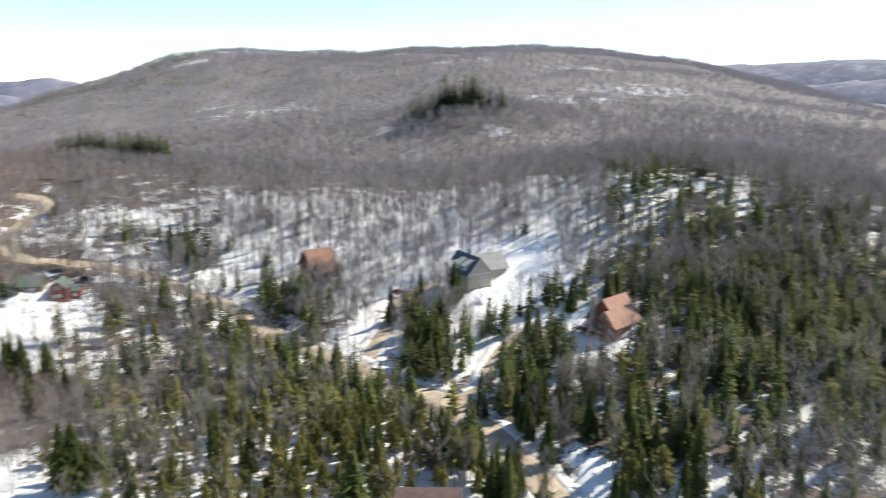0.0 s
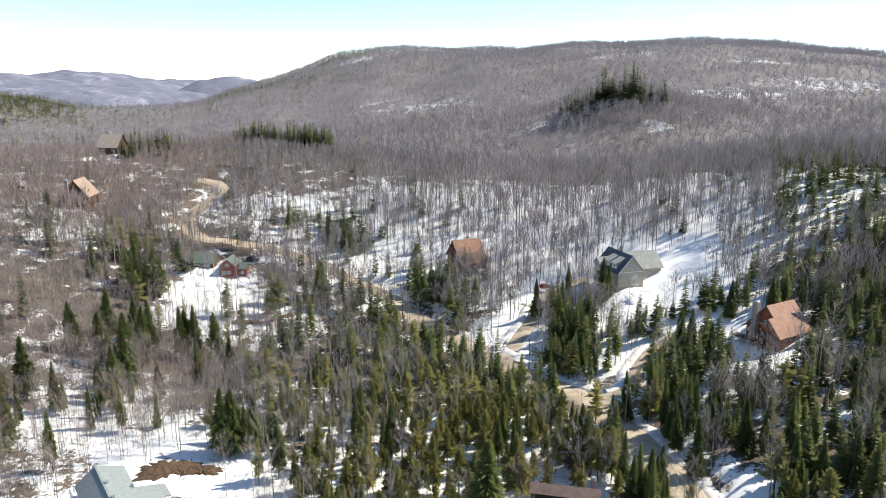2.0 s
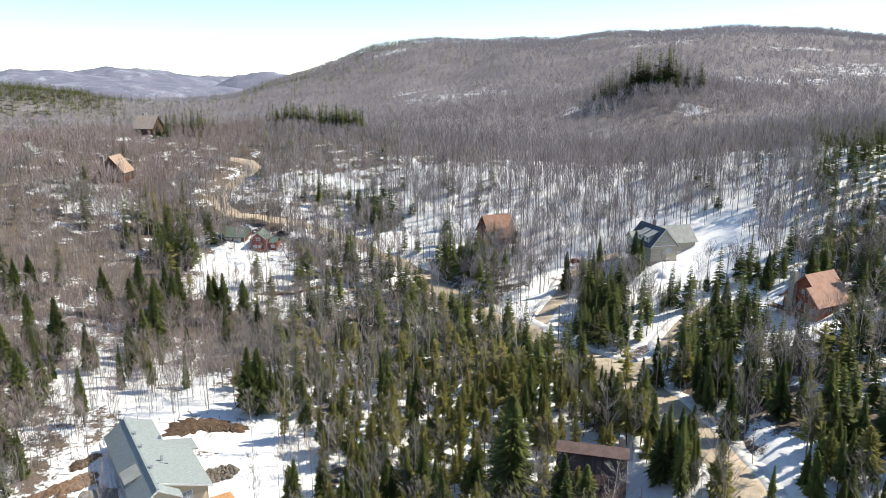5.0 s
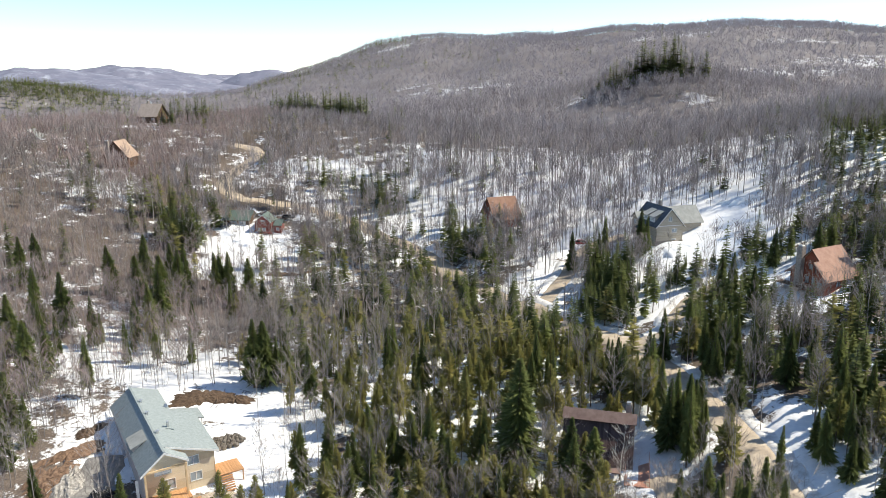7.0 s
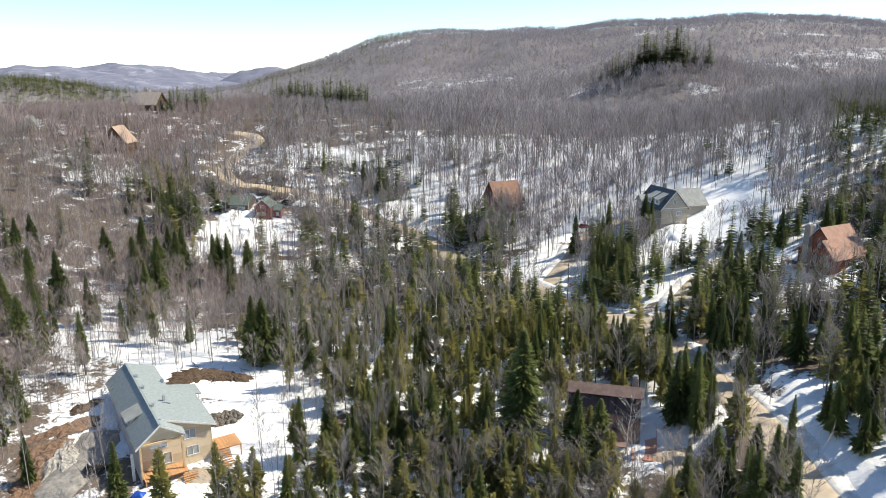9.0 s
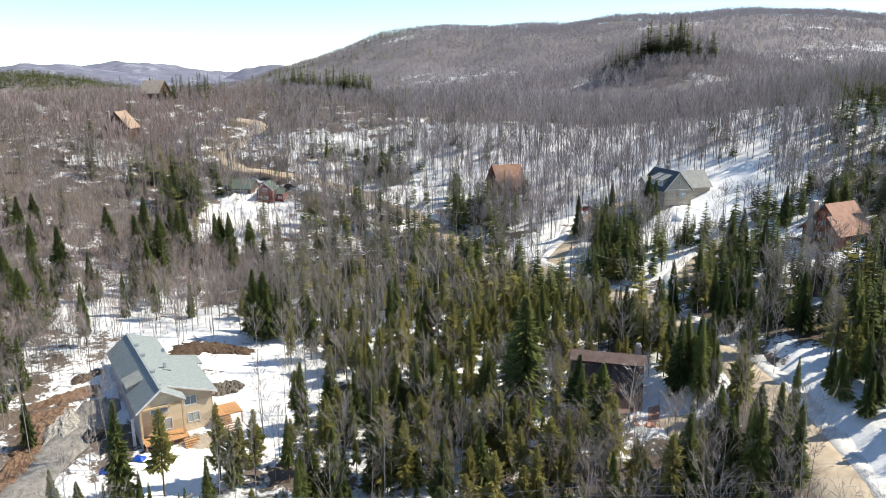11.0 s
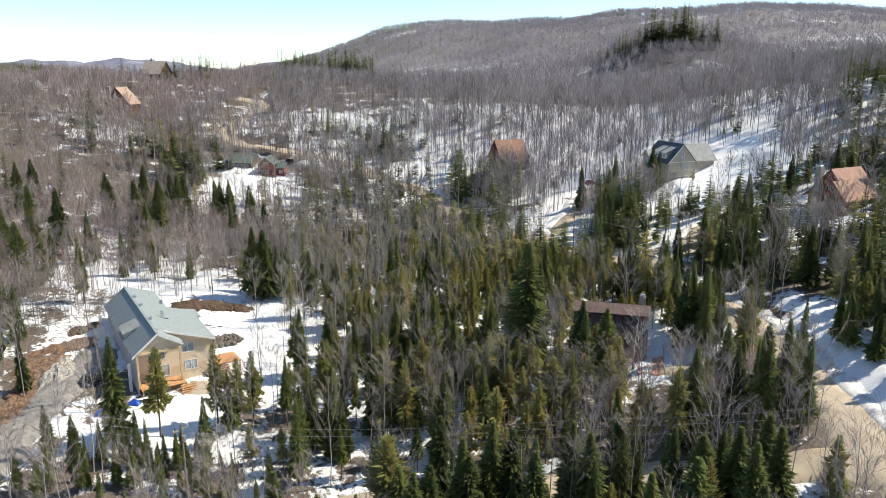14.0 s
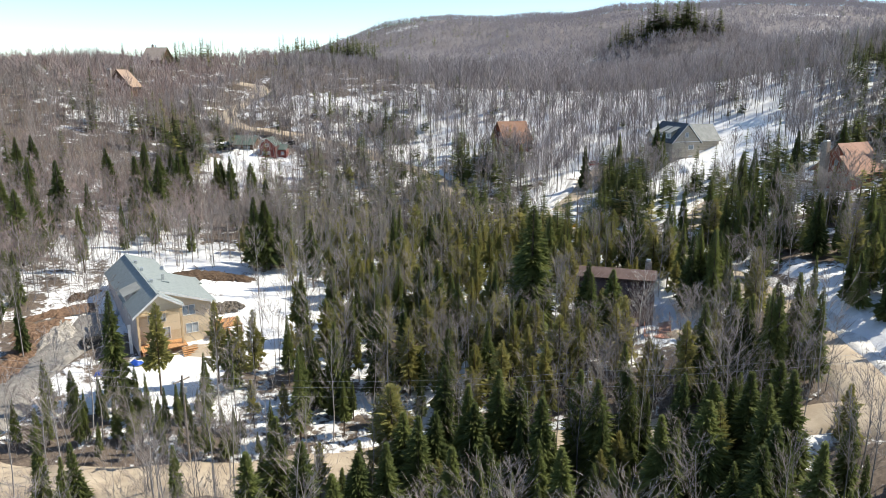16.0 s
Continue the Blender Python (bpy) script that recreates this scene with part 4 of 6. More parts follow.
# Young hardwoods on the brown western slopes
for nm, box_of, cell, seed in (("slope_saplings", (-215, -88, 148, 222), 3.0, 354), ("crest_saplings", (-290, -165, 195, 300), 3.6, 355)):
    kx, ky, ku, krng = scatter(*box_of, cell, seed)
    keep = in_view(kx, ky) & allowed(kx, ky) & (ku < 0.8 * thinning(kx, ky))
    joined(nm, "young leafless hardwoods with reddish budding twigs", "trees", spread_over(BARE[1], kx[keep], ky[keep], krng.uniform(5, 10, keep.sum()), krng), [M_PALE_BARK, M_RED_TWIG])

# Shaded growth between the lower road and the cabin: brush, hardwoods and young conifers
kx, ky, ku, krng = scatter(-40, 24, 76, 108, 2.5, 361)
keep = allowed(kx, ky, 0.7) & (np.hypot((kx + 4) / 28, (ky - 89) / 14) < 1) & ((ky < 97) | (kx < -11)) & (ku < 0.8)
for nm, label, low, high, lib, mats, sizes in (
        ("understorey_brush", "tangled bare brush in a shaded wood", 0.0, 0.14, BRUSH, [M_PALE_BARK, M_BROWN_TWIG], (1.5, 3.8)),
        ("understorey_bare_trees", "leafless brown hardwoods in a shaded wood", 0.14, 0.5, BARE[0], [M_PALE_BARK, M_BROWN_TWIG], (6, 10.5)),
        ("understorey_cedars", "ragged cedars above the lower road", 0.5, 0.62, CEDAR[0], [M_TRUNK, M_CEDAR], (5, 11)),
        ("understorey_spruces", "dark spruces in a shaded lower wood", 0.62, 0.8, SPRUCE[0], [M_TRUNK, M_SPRUCE], (4, 11.5))):
    k = keep & (ku >= low) & (ku < high)
    joined(nm, label, "trees" if nm != "understorey_brush" else "bushes", spread_over(lib, kx[k], ky[k], krng.uniform(*sizes, k.sum()), krng), mats)

# Slender saplings on the flat behind the unfinished house
kx, ky, ku, krng = scatter(-150, -84, 84, 152, 3.0, 353)
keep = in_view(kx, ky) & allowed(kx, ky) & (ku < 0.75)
joined("sapling_bare_trees", "slender leafless saplings in patchy snow", "trees", spread_over(BARE_NEARER, kx[keep], ky[keep], krng.uniform(6, 11.5, keep.sum()), krng), [M_PALE_BARK, M_RED_TWIG])


# ---------------------------------------------------------------- building helpers
M_GLASS, _nt, _b, _ = start("sky_toned_glass", 0.04)
# Pale blue base paints the reflected sky into the panes
_b.inputs["Base Color"].default_value = (0.42, 0.50, 0.55, 1)
_b.inputs["Transmission Weight"].default_value = 0.35
_b.inputs["Specular IOR Level"].default_value = 1.0
_b.inputs["IOR"].default_value = 1.9
M_WHITE = mottled("white_trim", (0.62, 0.61, 0.59), (0.82, 0.81, 0.79), 2.0, 0.5)
M_ROOF_GREY = mottled("grey_green_shingles", (0.215, 0.250, 0.250), (0.315, 0.352, 0.352), 2.2, 0.8, 0, 0.03, 14.0)
M_PLY = boarded("raw_plywood_sheathing", (0.54, 0.43, 0.29), (0.75, 0.62, 0.45), 1.22, 2, 0.75, 0.015)
M_WRAP = mottled("pale_building_wrap", (0.42, 0.38, 0.38), (0.62, 0.57, 0.56), 0.8, 0.6)
M_LUMBER = boarded("orange_new_lumber", (0.46, 0.235, 0.105), (0.64, 0.37, 0.19), 0.16, 0, 0.7, 0.12)
M_DECK = boarded("reddish_deck_boards", (0.46, 0.22, 0.155), (0.62, 0.34, 0.255), 0.16, 0, 0.7, 0.12)
M_CABIN_ROOF = boarded("dark_brown_roof_sheet", (0.060, 0.036, 0.034), (0.115, 0.075, 0.068), 0.4, 0, 0.6, 0.06)
M_CABIN_CAP = mottled("faded_brown_roof_cap", (0.15, 0.098, 0.085), (0.24, 0.165, 0.145), 1.2, 0.7)
M_TIMBER = boarded("dark_brown_boards", (0.07, 0.040, 0.026), (0.14, 0.085, 0.055), 0.2, 2, 0.7)
M_LOG = boarded("red_orange_log_siding", (0.19, 0.048, 0.027), (0.30, 0.088, 0.050), 0.22, 2, 0.6)
M_RED = boarded("brick_red_clapboard", (0.19, 0.045, 0.037), (0.29, 0.080, 0.066), 0.18, 2, 0.6)
M_ROOF_RUST = mottled("rusty_orange_shingles", (0.22, 0.115, 0.078), (0.35, 0.205, 0.145), 0.7, 0.8, 0, 0.02, 9.0)
M_ROOF_TAN = mottled("tan_shingles", (0.29, 0.205, 0.15), (0.42, 0.305, 0.235), 0.7, 0.8, 0, 0.02, 9.0)
M_ROOF_SALMON = mottled("faded_red_shingles", (0.31, 0.175, 0.128), (0.44, 0.265, 0.205), 0.7, 0.8, 0, 0.02, 9.0)
M_PINE = mottled("pale_pine_timber", (0.50, 0.35, 0.20), (0.68, 0.51, 0.32), 1.5, 0.7)
M_BOULDER = mottled("dark_field_stone", (0.06, 0.053, 0.045), (0.24, 0.21, 0.18), 1.6, 0.85, 0, 0.05, 12.0)
M_SOIL = mottled("dark_rooty_soil", (0.030, 0.021, 0.015), (0.165, 0.110, 0.075), 2.2, 0.95, 0, 0.3, 6.0)
M_ROOF_GREEN = boarded("green_metal_roof", (0.095, 0.13, 0.112), (0.155, 0.20, 0.175), 0.4, 1, 0.45, 0.08)
M_ROOF_BROWN = mottled("weathered_brown_shingles", (0.33, 0.265, 0.22), (0.45, 0.365, 0.31), 0.7, 0.8, 0, 0.02, 9.0)
M_ROOF_SLATE = mottled("slate_grey_shingles", (0.055, 0.068, 0.085), (0.115, 0.13, 0.15), 0.7, 0.8, 0, 0.02, 9.0)
M_ROOF_PALE = mottled("pale_grey_shingles", (0.22, 0.23, 0.225), (0.34, 0.35, 0.34), 0.7, 0.8, 0, 0.02, 9.0)
M_BEIGE = boarded("beige_siding", (0.36, 0.315, 0.245), (0.50, 0.445, 0.36), 0.2, 2, 0.6)
M_STONE = mottled("grey_brown_stone", (0.17, 0.14, 0.12), (0.40, 0.35, 0.31), 3.0, 0.85, 0, 0.05, 18.0)
M_GREYWALL = boarded("grey_siding", (0.25, 0.245, 0.24), (0.36, 0.355, 0.35), 0.2, 2, 0.6)
M_METAL = mottled("galvanised_metal", (0.42, 0.43, 0.44), (0.62, 0.63, 0.64), 4.0, 0.4, 0.7)
M_RUBBER = mottled("black_rubber", (0.012, 0.012, 0.013), (0.03, 0.03, 0.03), 6.0, 0.8)
M_POLE = mottled("weathered_pole_wood", (0.16, 0.13, 0.105), (0.30, 0.26, 0.22), 3.0, 0.85)
M_TARP = mottled("blue_tarpaulin", (0.012, 0.05, 0.30), (0.03, 0.11, 0.50), 2.0, 0.4)
M_YELLOW = mottled("yellow_paint", (0.50, 0.28, 0.015), (0.70, 0.42, 0.03), 2.0, 0.4)
M_SIGN = mottled("green_sign_paint", (0.02, 0.17, 0.11), (0.03, 0.24, 0.15), 3.0, 0.4)


def paint(name, c):
    m, nt, b, vec = start(name, 0.3)
    nt.links.new(ramp(nt, noise_node(nt, vec, 2.0), ((0.3, tuple(0.85 * v for v in c)), (0.7, c))), b.inputs["Base Color"])
    b.inputs["Coat Weight"].default_value = 0.5
    return m


def part(name, bm, material, parent, label=""):
    me = bpy.data.meshes.new(name)
    bmesh.ops.recalc_face_normals(bm, faces=bm.faces)
    bm.to_mesh(me)
    bm.free()
    me.materials.append(material)
    ob = new(name, me)
    ob.parent = parent
    return tagged(ob, label) if label else ob


def add_box(bm, x0, y0, z0, x1, y1, z1, bevel=0.0):
    v = [bm.verts.new(p) for p in ((x0, y0, z0), (x1, y0, z0), (x1, y1, z0), (x0, y1, z0), (x0, y0, z1), (x1, y0, z1), (x1, y1, z1), (x0, y1, z1))]
    f = [bm.faces.new([v[i] for i in q]) for q in ((3, 2, 1, 0), (4, 5, 6, 7), (0, 1, 5, 4), (1, 2, 6, 5), (2, 3, 7, 6), (3, 0, 4, 7))]
    if bevel:
        bmesh.ops.bevel(bm, geom=list({e for q in f for e in q.edges}), offset=bevel, segments=1, affect="EDGES")


def box(name, material, parent, x0, y0, z0, x1, y1, z1, bevel=0.0, label=""):
    bm = bmesh.new()
    add_box(bm, x0, y0, z0, x1, y1, z1, bevel)
    return part(name, bm, material, parent, label)


def slab(name, material, parent, pts, thick, label=""):
    """A flat plate whose upper face is the polygon pts."""
    bm = bmesh.new()
    p = [Vector(q) for q in pts]
    n = (p[1] - p[0]).cross(p[2] - p[0]).normalized()
    if n.z < 0:
        n = -n
    top, low = [bm.verts.new(q) for q in p], [bm.verts.new(q - n * thick) for q in p]
    bm.faces.new(top)
    bm.faces.new(low[::-1])
    for i in range(len(p)):
        j = (i + 1) % len(p)
        bm.faces.new((top[i], low[i], low[j], top[j]))
    return part(name, bm, material, parent, label)


def wall(material, parent, p0, p1, z0, z1, holes=(), crown=(), thick=0.2, name="wall"):
    """An upright wall from p0 to p1 in plan, outside on the right of that way, with openings (u0, z0, u1, z1) cut through it
    and a gable of points (u, z) on top."""
    bm = bmesh.new()
    a, d = Vector((*p0, 0)), Vector((p1[0] - p0[0], p1[1] - p0[1], 0))
    ln = d.length
    d.normalize()
    inward = Vector((-d.y, d.x, 0)) * thick

    def pt(u, z, k):
        return bm.verts.new(a + d * u + Vector((0, 0, z)) + inward * k)

    low, high = [h for h in holes if h[3] <= z1], [h for h in holes if h[3] > z1]
    us = sorted({0.0, ln, *(h[0] for h in low), *(h[2] for h in low)})
    zs = sorted({z0, z1, *(h[1] for h in low), *(h[3] for h in low)})
    for u0, u1 in zip(us[:-1], us[1:]):
        for w0, w1 in zip(zs[:-1], zs[1:]):
            if any(h[0] <= u0 and u1 <= h[2] and h[1] <= w0 and w1 <= h[3] for h in low):
                continue
            for k in (0, 1):
                bm.faces.new([pt(u0, w0, k), pt(u1, w0, k), pt(u1, w1, k), pt(u0, w1, k)])
    for h in (*holes, (0.0, z0, ln, z1)):
        c = ((h[0], h[1]), (h[2], h[1]), (h[2], h[3]), (h[0], h[3]))
        for i in range(4):
            q, r = c[i], c[(i + 1) % 4]
            bm.faces.new([pt(*q, 0), pt(*r, 0), pt(*r, 1), pt(*q, 1)])
    if crown:
        # the gable in upright strips, so that its own openings stay open
        edge = sorted([*crown, *([(0.0, z1)] if crown[0][0] > 0.01 else []), *([(ln, z1)] if crown[-1][0] < ln - 0.01 else [])])
        eu, ez = [p[0] for p in edge], [p[1] for p in edge]
        us = sorted({0.0, ln, *eu, *(h[0] for h in high), *(h[2] for h in high)})
        for u0, u1 in zip(us[:-1], us[1:]):
            t0, t1 = float(np.interp(u0, eu, ez)), float(np.interp(u1, eu, ez))
            bands = [(z1, z1, t0, t1)]
            for h in high:
                if h[0] <= u0 and u1 <= h[2]:
                    bands = [(z1, z1, max(h[1], z1), max(h[1], z1)), (h[3], h[3], t0, t1)]
            for a0, a1, b0, b1 in bands:
                if max(b0 - a0, b1 - a1) > 0.002:
                    for k in (0, 1):
                        ring = [(u0, a0), (u1, a1)] + ([(u1, b1)] if b1 - a1 > 0.002 else []) + ([(u0, b0)] if b0 - a0 > 0.002 else [])
                        bm.faces.new([pt(u, z, k) for u, z in ring])
            bm.faces.new([pt(u0, t0, 0), pt(u1, t1, 0), pt(u1, t1, 1), pt(u0, t0, 1)])
    bmesh.ops.remove_doubles(bm, verts=bm.verts, dist=0.001)
    return part(name, bm, material, parent)


def window(parent, p0, p1, u0, z0, u1, z1, frame_mat=None, lights=2, thick=0.2):
    """A window set into a wall's opening: frame with mullions, and a glass pane under it."""
    d = Vector((p1[0] - p0[0], p1[1] - p0[1], 0)).normalized()
    out = Vector((d.y, -d.x, 0))
    base = Matrix.Translation(Vector((*p0, 0))) @ Matrix((( d.x, out.x, 0, 0), (d.y, out.y, 0, 0), (0, 0, 1, 0), (0, 0, 0, 1)))
    bm = bmesh.new()
    t = 0.09
    for b in ((u0, z0, u1, z0 + t), (u0, z1 - t, u1, z1), (u0, z0 + t, u0 + t, z1 - t), (u1 - t, z0 + t, u1, z1 - t)):
        add_box(bm, b[0], -0.14, b[1], b[2], 0.045, b[3])
    for k in range(1, lights):
        c = u0 + (u1 - u0) * k / lights
        add_box(bm, c - 0.035, -0.10, z0 + t, c + 0.035, 0.02, z1 - t)
    bm.transform(base)
    fr = part("window", bm, frame_mat or M_WHITE, parent)
    bm = bmesh.new()
    add_box(bm, u0 + t * 0.7, -0.065, z0 + t * 0.7, u1 - t * 0.7, -0.05, z1 - t * 0.7)
    bm.transform(base)
    pane = part("pane", bm, M_GLASS, fr)
    pane.visible_shadow = False
    return fr


def chimney(parent, x, y, z0, z1, w, material, cap=True):
    ch = box("chimney", material, parent, x - w / 2, y - w / 2, z0, x + w / 2, y + w / 2, z1, 0.03)
    if cap:
        box("chimney_cap", M_METAL, ch, x - w * 0.35, y - w * 0.35, z1 + 0.01, x + w * 0.35, y + w * 0.35, z1 + 0.35, 0.04)
    return ch


def rooted(name, x, y, rz, label, category, sink=0.0, z=None, group=""):
    root = tagged(new(name), label, category, group)
    root.matrix_basis = pose(x, y, (float(height(x, y)) if z is None else z) - sink, 0, 0, rz)
    return root


def gable_body(h, w, l, eave, peak, wall_mat, roof_mat, over=0.5, left=None, right=None, front=(), back=(), lside=(), rside=(), deep=1.6, frame_mat=None, skew=0.0, roof_label=""):
    """Four walls and a pitched roof with its ridge along local y. left and right: half widths. Windows are (u0, z0, u1, z1) on each wall."""
    xl, xr = -(left or w / 2), (right or w / 2)
    corners = ((xl, 0.0), (xr, 0.0), (xr, l), (xl, l))
    tl = (peak - eave) / -xl
    tr = (peak - eave - skew) / xr
    zl, zr = eave, eave + skew
    ze = min(zl, zr)
    for k, holes in ((0, front), (1, rside), (2, back), (3, lside)):
        p0, p1 = corners[k], corners[(k + 1) % 4]
        if k == 0:
            crown = [(0, zl), (-xl, peak), (xr - xl, zr)]
            top = ze
        elif k == 2:
            crown = [(0, zr), (xr, peak), (xr - xl, zl)]
            top = ze
        else:
            crown, top = (), (zr if k == 1 else zl)
        if crown:
            crown = [c for c in crown if not (c[1] <= top + 1e-6)]
        wall(wall_mat, h, p0, p1, -deep, top, holes, crown)
        for q in holes:
            window(h, p0, p1, *q, frame_mat=frame_mat, lights=2 if q[2] - q[0] > 0.9 else 1)
    t = 0.22
    slab("roof", roof_mat, h, [(0, -over, peak + t), (0, l + over, peak + t), (xl - over, l + over, zl - over * tl + t), (xl - over, -over, zl - over * tl + t)], t, roof_label)
    slab("roof", roof_mat, h, [(0, -over, peak + t), (xr + over, -over, zr - over * tr + t), (xr + over, l + over, zr - over * tr + t), (0, l + over, peak + t)], t, roof_label)
    for sg, xx, zz in ((-1, xl - over, zl - over * tl), (1, xr + over, zr - over * tr)):
        bm = bmesh.new()
        a, b = Vector((0, -over - 0.05, peak + 0.16)), Vector((xx, -over - 0.05, zz + 0.16))
        q = [a, b, b + Vector((0, 0, -0.28)), a + Vector((0, 0, -0.28))]
        lo = [bm.verts.new(p) for p in q]
        hi = [bm.verts.new(p + Vector((0, 0.045, 0))) for p in q]
        bm.faces.new(lo), bm.faces.new(hi[::-1])
        for i in range(4):
            bm.faces.new((lo[i], hi[i], hi[(i + 1) % 4], lo[(i + 1) % 4]))
        part("fascia_board", bm, frame_mat or M_WHITE, h)


def deck(h, x0, y0, x1, y1, z, floor_mat, legs=True, rail=True, low=-1.5, pitch=0.3, name="deck"):
    d = box(name, floor_mat, h, x0, y0, z - 0.16, x1, y1, z - 0.04)
    n = int((x1 - x0) / pitch)
    for k in range(n):
        a = x0 + (x1 - x0) * k / n
        box("plank", floor_mat, d, a + 0.012, y0 - 0.04, z - 0.036, a + (x1 - x0) / n - 0.012, y1 + 0.04, z)
    if legs:
        for x in (x0 + 0.15, x1 - 0.15):
            for y in (y0 + 0.15, y1 - 0.15):
                box("post", floor_mat, d, x - 0.08, y - 0.08, low, x + 0.08, y + 0.08, z - 0.165)
    if rail:
        for a, b, c, e in ((x0, y0, x1, y0 + 0.06), (x1 - 0.06, y0, x1, y1), (x0, y0, x0 + 0.06, y1)):
            box("handrail", floor_mat, d, a, b, z + 0.9, c, e, z + 0.98)
            m = 6
            for k in range(m + 1):
                px, py = a + (c - a) * k / m if c - a > e - b else (a + c) / 2, b + (e - b) * k / m if e - b >= c - a else (b + e) / 2
                box("baluster", floor_mat, d, px - 0.03, py - 0.03, z, px + 0.03, py + 0.03, z + 0.9)
    return d


# ---------------------------------------------------------------- big house under construction
def big_house():
    h = rooted("house", -66.5, 86.3, 48.0, "large unfinished house with plywood walls and grey-green shingle roof", "house", z=0.8)
    L, zl, zr, pk, back = 26.0, 6.3, 6.15, 8.9, 15.2
    P = ((-3.2, 0.9), (8.0, 0.9), (8.0, back), (4.2, back), (4.2, L), (-3.2, L))
    front = [(7.2, 1.5, 9.1, 3.1), (6.9, 4.35, 8.8, 5.95), (2.6, 1.2, 5.0, 3.1), (1.9, 4.0, 4.5, 5.8)]
    crown = [(3.2, pk), (11.2, zr)]
    wall(M_PLY, h, P[0], P[1], -2.5, 6.1, front, [(0, 6.3), (3.2, pk), (11.2, 6.2)])
    for q in front:
        window(h, P[0], P[1], *q)
    wall(M_PLY, h, P[1], P[2], -2.5, zr, [(5, 1.4, 6.6, 2.9), (9, 3.9, 10.6, 5.2)])
    for q in [(5, 1.4, 6.6, 2.9), (9, 3.9, 10.6, 5.2)]:
        window(h, P[1], P[2], *q)
    wall(M_PLY, h, P[2], P[3], -2.5, 6.1, (), [(0, 6.15), (3.8, 7.4)])
    wall(M_PLY, h, P[3], P[4], -2.5, 7.4, [(5.5, 1.4, 7.1, 2.9)])
    window(h, P[3], P[4], 5.5, 1.4, 7.1, 2.9)
    wall(M_PLY, h, P[4], P[5], -2.5, 6.1, (), [(0, 7.4), (4.2, pk), (7.4, 6.3)])
    side = [(4, 1.0, 5.4, 2.4), (9.5, 1.0, 10.9, 2.4), (15, 4.0, 16.2, 5.2), (20, 4.0, 21.2, 5.2)]
    wall(M_WRAP, h, (-3.2, L), (-3.2, -1.3), -2.5, zl, side)
    for q in side:
        window(h, (-3.2, L), (-3.2, -1.3), *q)
    t = 0.25
    tl, tr = (pk - zl) / 3.2, (pk - zr) / 8.0
    slab("roof", M_ROOF_GREY, h, [(0, -1.8, pk + t), (0, L + 0.5, pk + t), (-3.7, L + 0.5, zl - 0.5 * tl + t), (-3.7, -1.8, zl - 0.5 * tl + t)], t)
    slab("roof", M_ROOF_GREY, h, [(0, 0.3, pk + t), (8.7, 0.3, zr - 0.7 * tr + t), (8.7, back + 0.5, zr - 0.7 * tr + t), (4.8, back + 0.5, pk - 4.8 * tr + t), (4.8, L + 0.5, pk - 4.8 * tr + t), (0, L + 0.5, pk + t)], t)
    slab("porch_roof", M_ROOF_GREY, h, [(0, -1.8, pk + t), (3.5, -1.8, 6.75 + t), (3.5, 0.28, 6.75 + t), (0, 0.28, pk + t)], t)
    slab("ridge_cap", M_ROOF_GREY, h, [(-0.18, -1.82, pk + t + 0.05), (0.18, -1.82, pk + t + 0.05), (0.18, L + 0.52, pk + t + 0.05), (-0.18, L + 0.52, pk + t + 0.05)], 0.12)
    # white bargeboards on the porch gable and the long front edge
    for a, b, y in (((0, pk + 0.2), (-3.7, zl - 0.5 * tl + 0.2), -1.86), ((0, pk + 0.2), (3.5, 6.95), -1.86), ((0.6, pk + 0.05), (8.7, zr - 0.7 * tr + 0.2), 0.24)):
        bm = bmesh.new()
        q = [Vector((a[0], y, a[1])), Vector((b[0], y, b[1])), Vector((b[0], y, b[1] - 0.34)), Vector((a[0], y, a[1] - 0.34))]
        lo, hi = [bm.verts.new(p) for p in q], [bm.verts.new(p + Vector((0, 0.05, 0))) for p in q]
        bm.faces.new(lo), bm.faces.new(hi[::-1])
        for i in range(4):
            bm.faces.new((lo[i], hi[i], hi[(i + 1) % 4], lo[(i + 1) % 4]))
        part("bargeboard", bm, M_WHITE, h)
    # open timber truss and posts of the porch
    box("tie_beam", M_PINE, h, -3.2, -1.5, 6.0, 3.2, -1.25, 6.3)
    for x in (-3.0, 3.0):
        box("porch_post", M_PINE, h, x - 0.14, -1.5, 0.9, x + 0.14, -1.22, 6.0, 0.02)
    deck(h, -2.9, -2.6, 3.4, 0.65, 1.0, M_LUMBER, True, False, -2.4, 0.28, "porch_deck")
    for k in range(5):
        box("step", M_LUMBER, h, 2.4, -3.0 - 0.3 * k, 0.62 - 0.2 * k, 4.6, -2.7 - 0.3 * k, 0.72 - 0.2 * k)
    slab("gable_panel", M_PLY, h, [(-2.9, -1.2, 6.32), (3.0, -1.2, 6.5), (0, -1.2, 8.75)], 0.06)
    # dormer on the dark slope
    wall(M_WRAP, h, (-3.3, 9.4), (-3.3, 6.0), 5.2, 7.25, [(0.9, 5.75, 2.5, 6.85)])
    window(h, (-3.3, 9.4), (-3.3, 6.0), 0.9, 5.75, 2.5, 6.85)
    for y in (6.0, 9.2):
        slab("dormer_cheek", M_WRAP, h, [(-3.3, y, 7.25), (-1.5, y, 7.6), (-1.5, y + 0.2, 7.6), (-3.3, y + 0.2, 7.25)], 1.6)
    slab("dormer_roof", M_ROOF_PALE, h, [(-3.7, 5.6, 7.35), (-0.9, 5.6, 8.35), (-0.9, 9.8, 8.35), (-3.7, 9.8, 7.35)], 0.18)
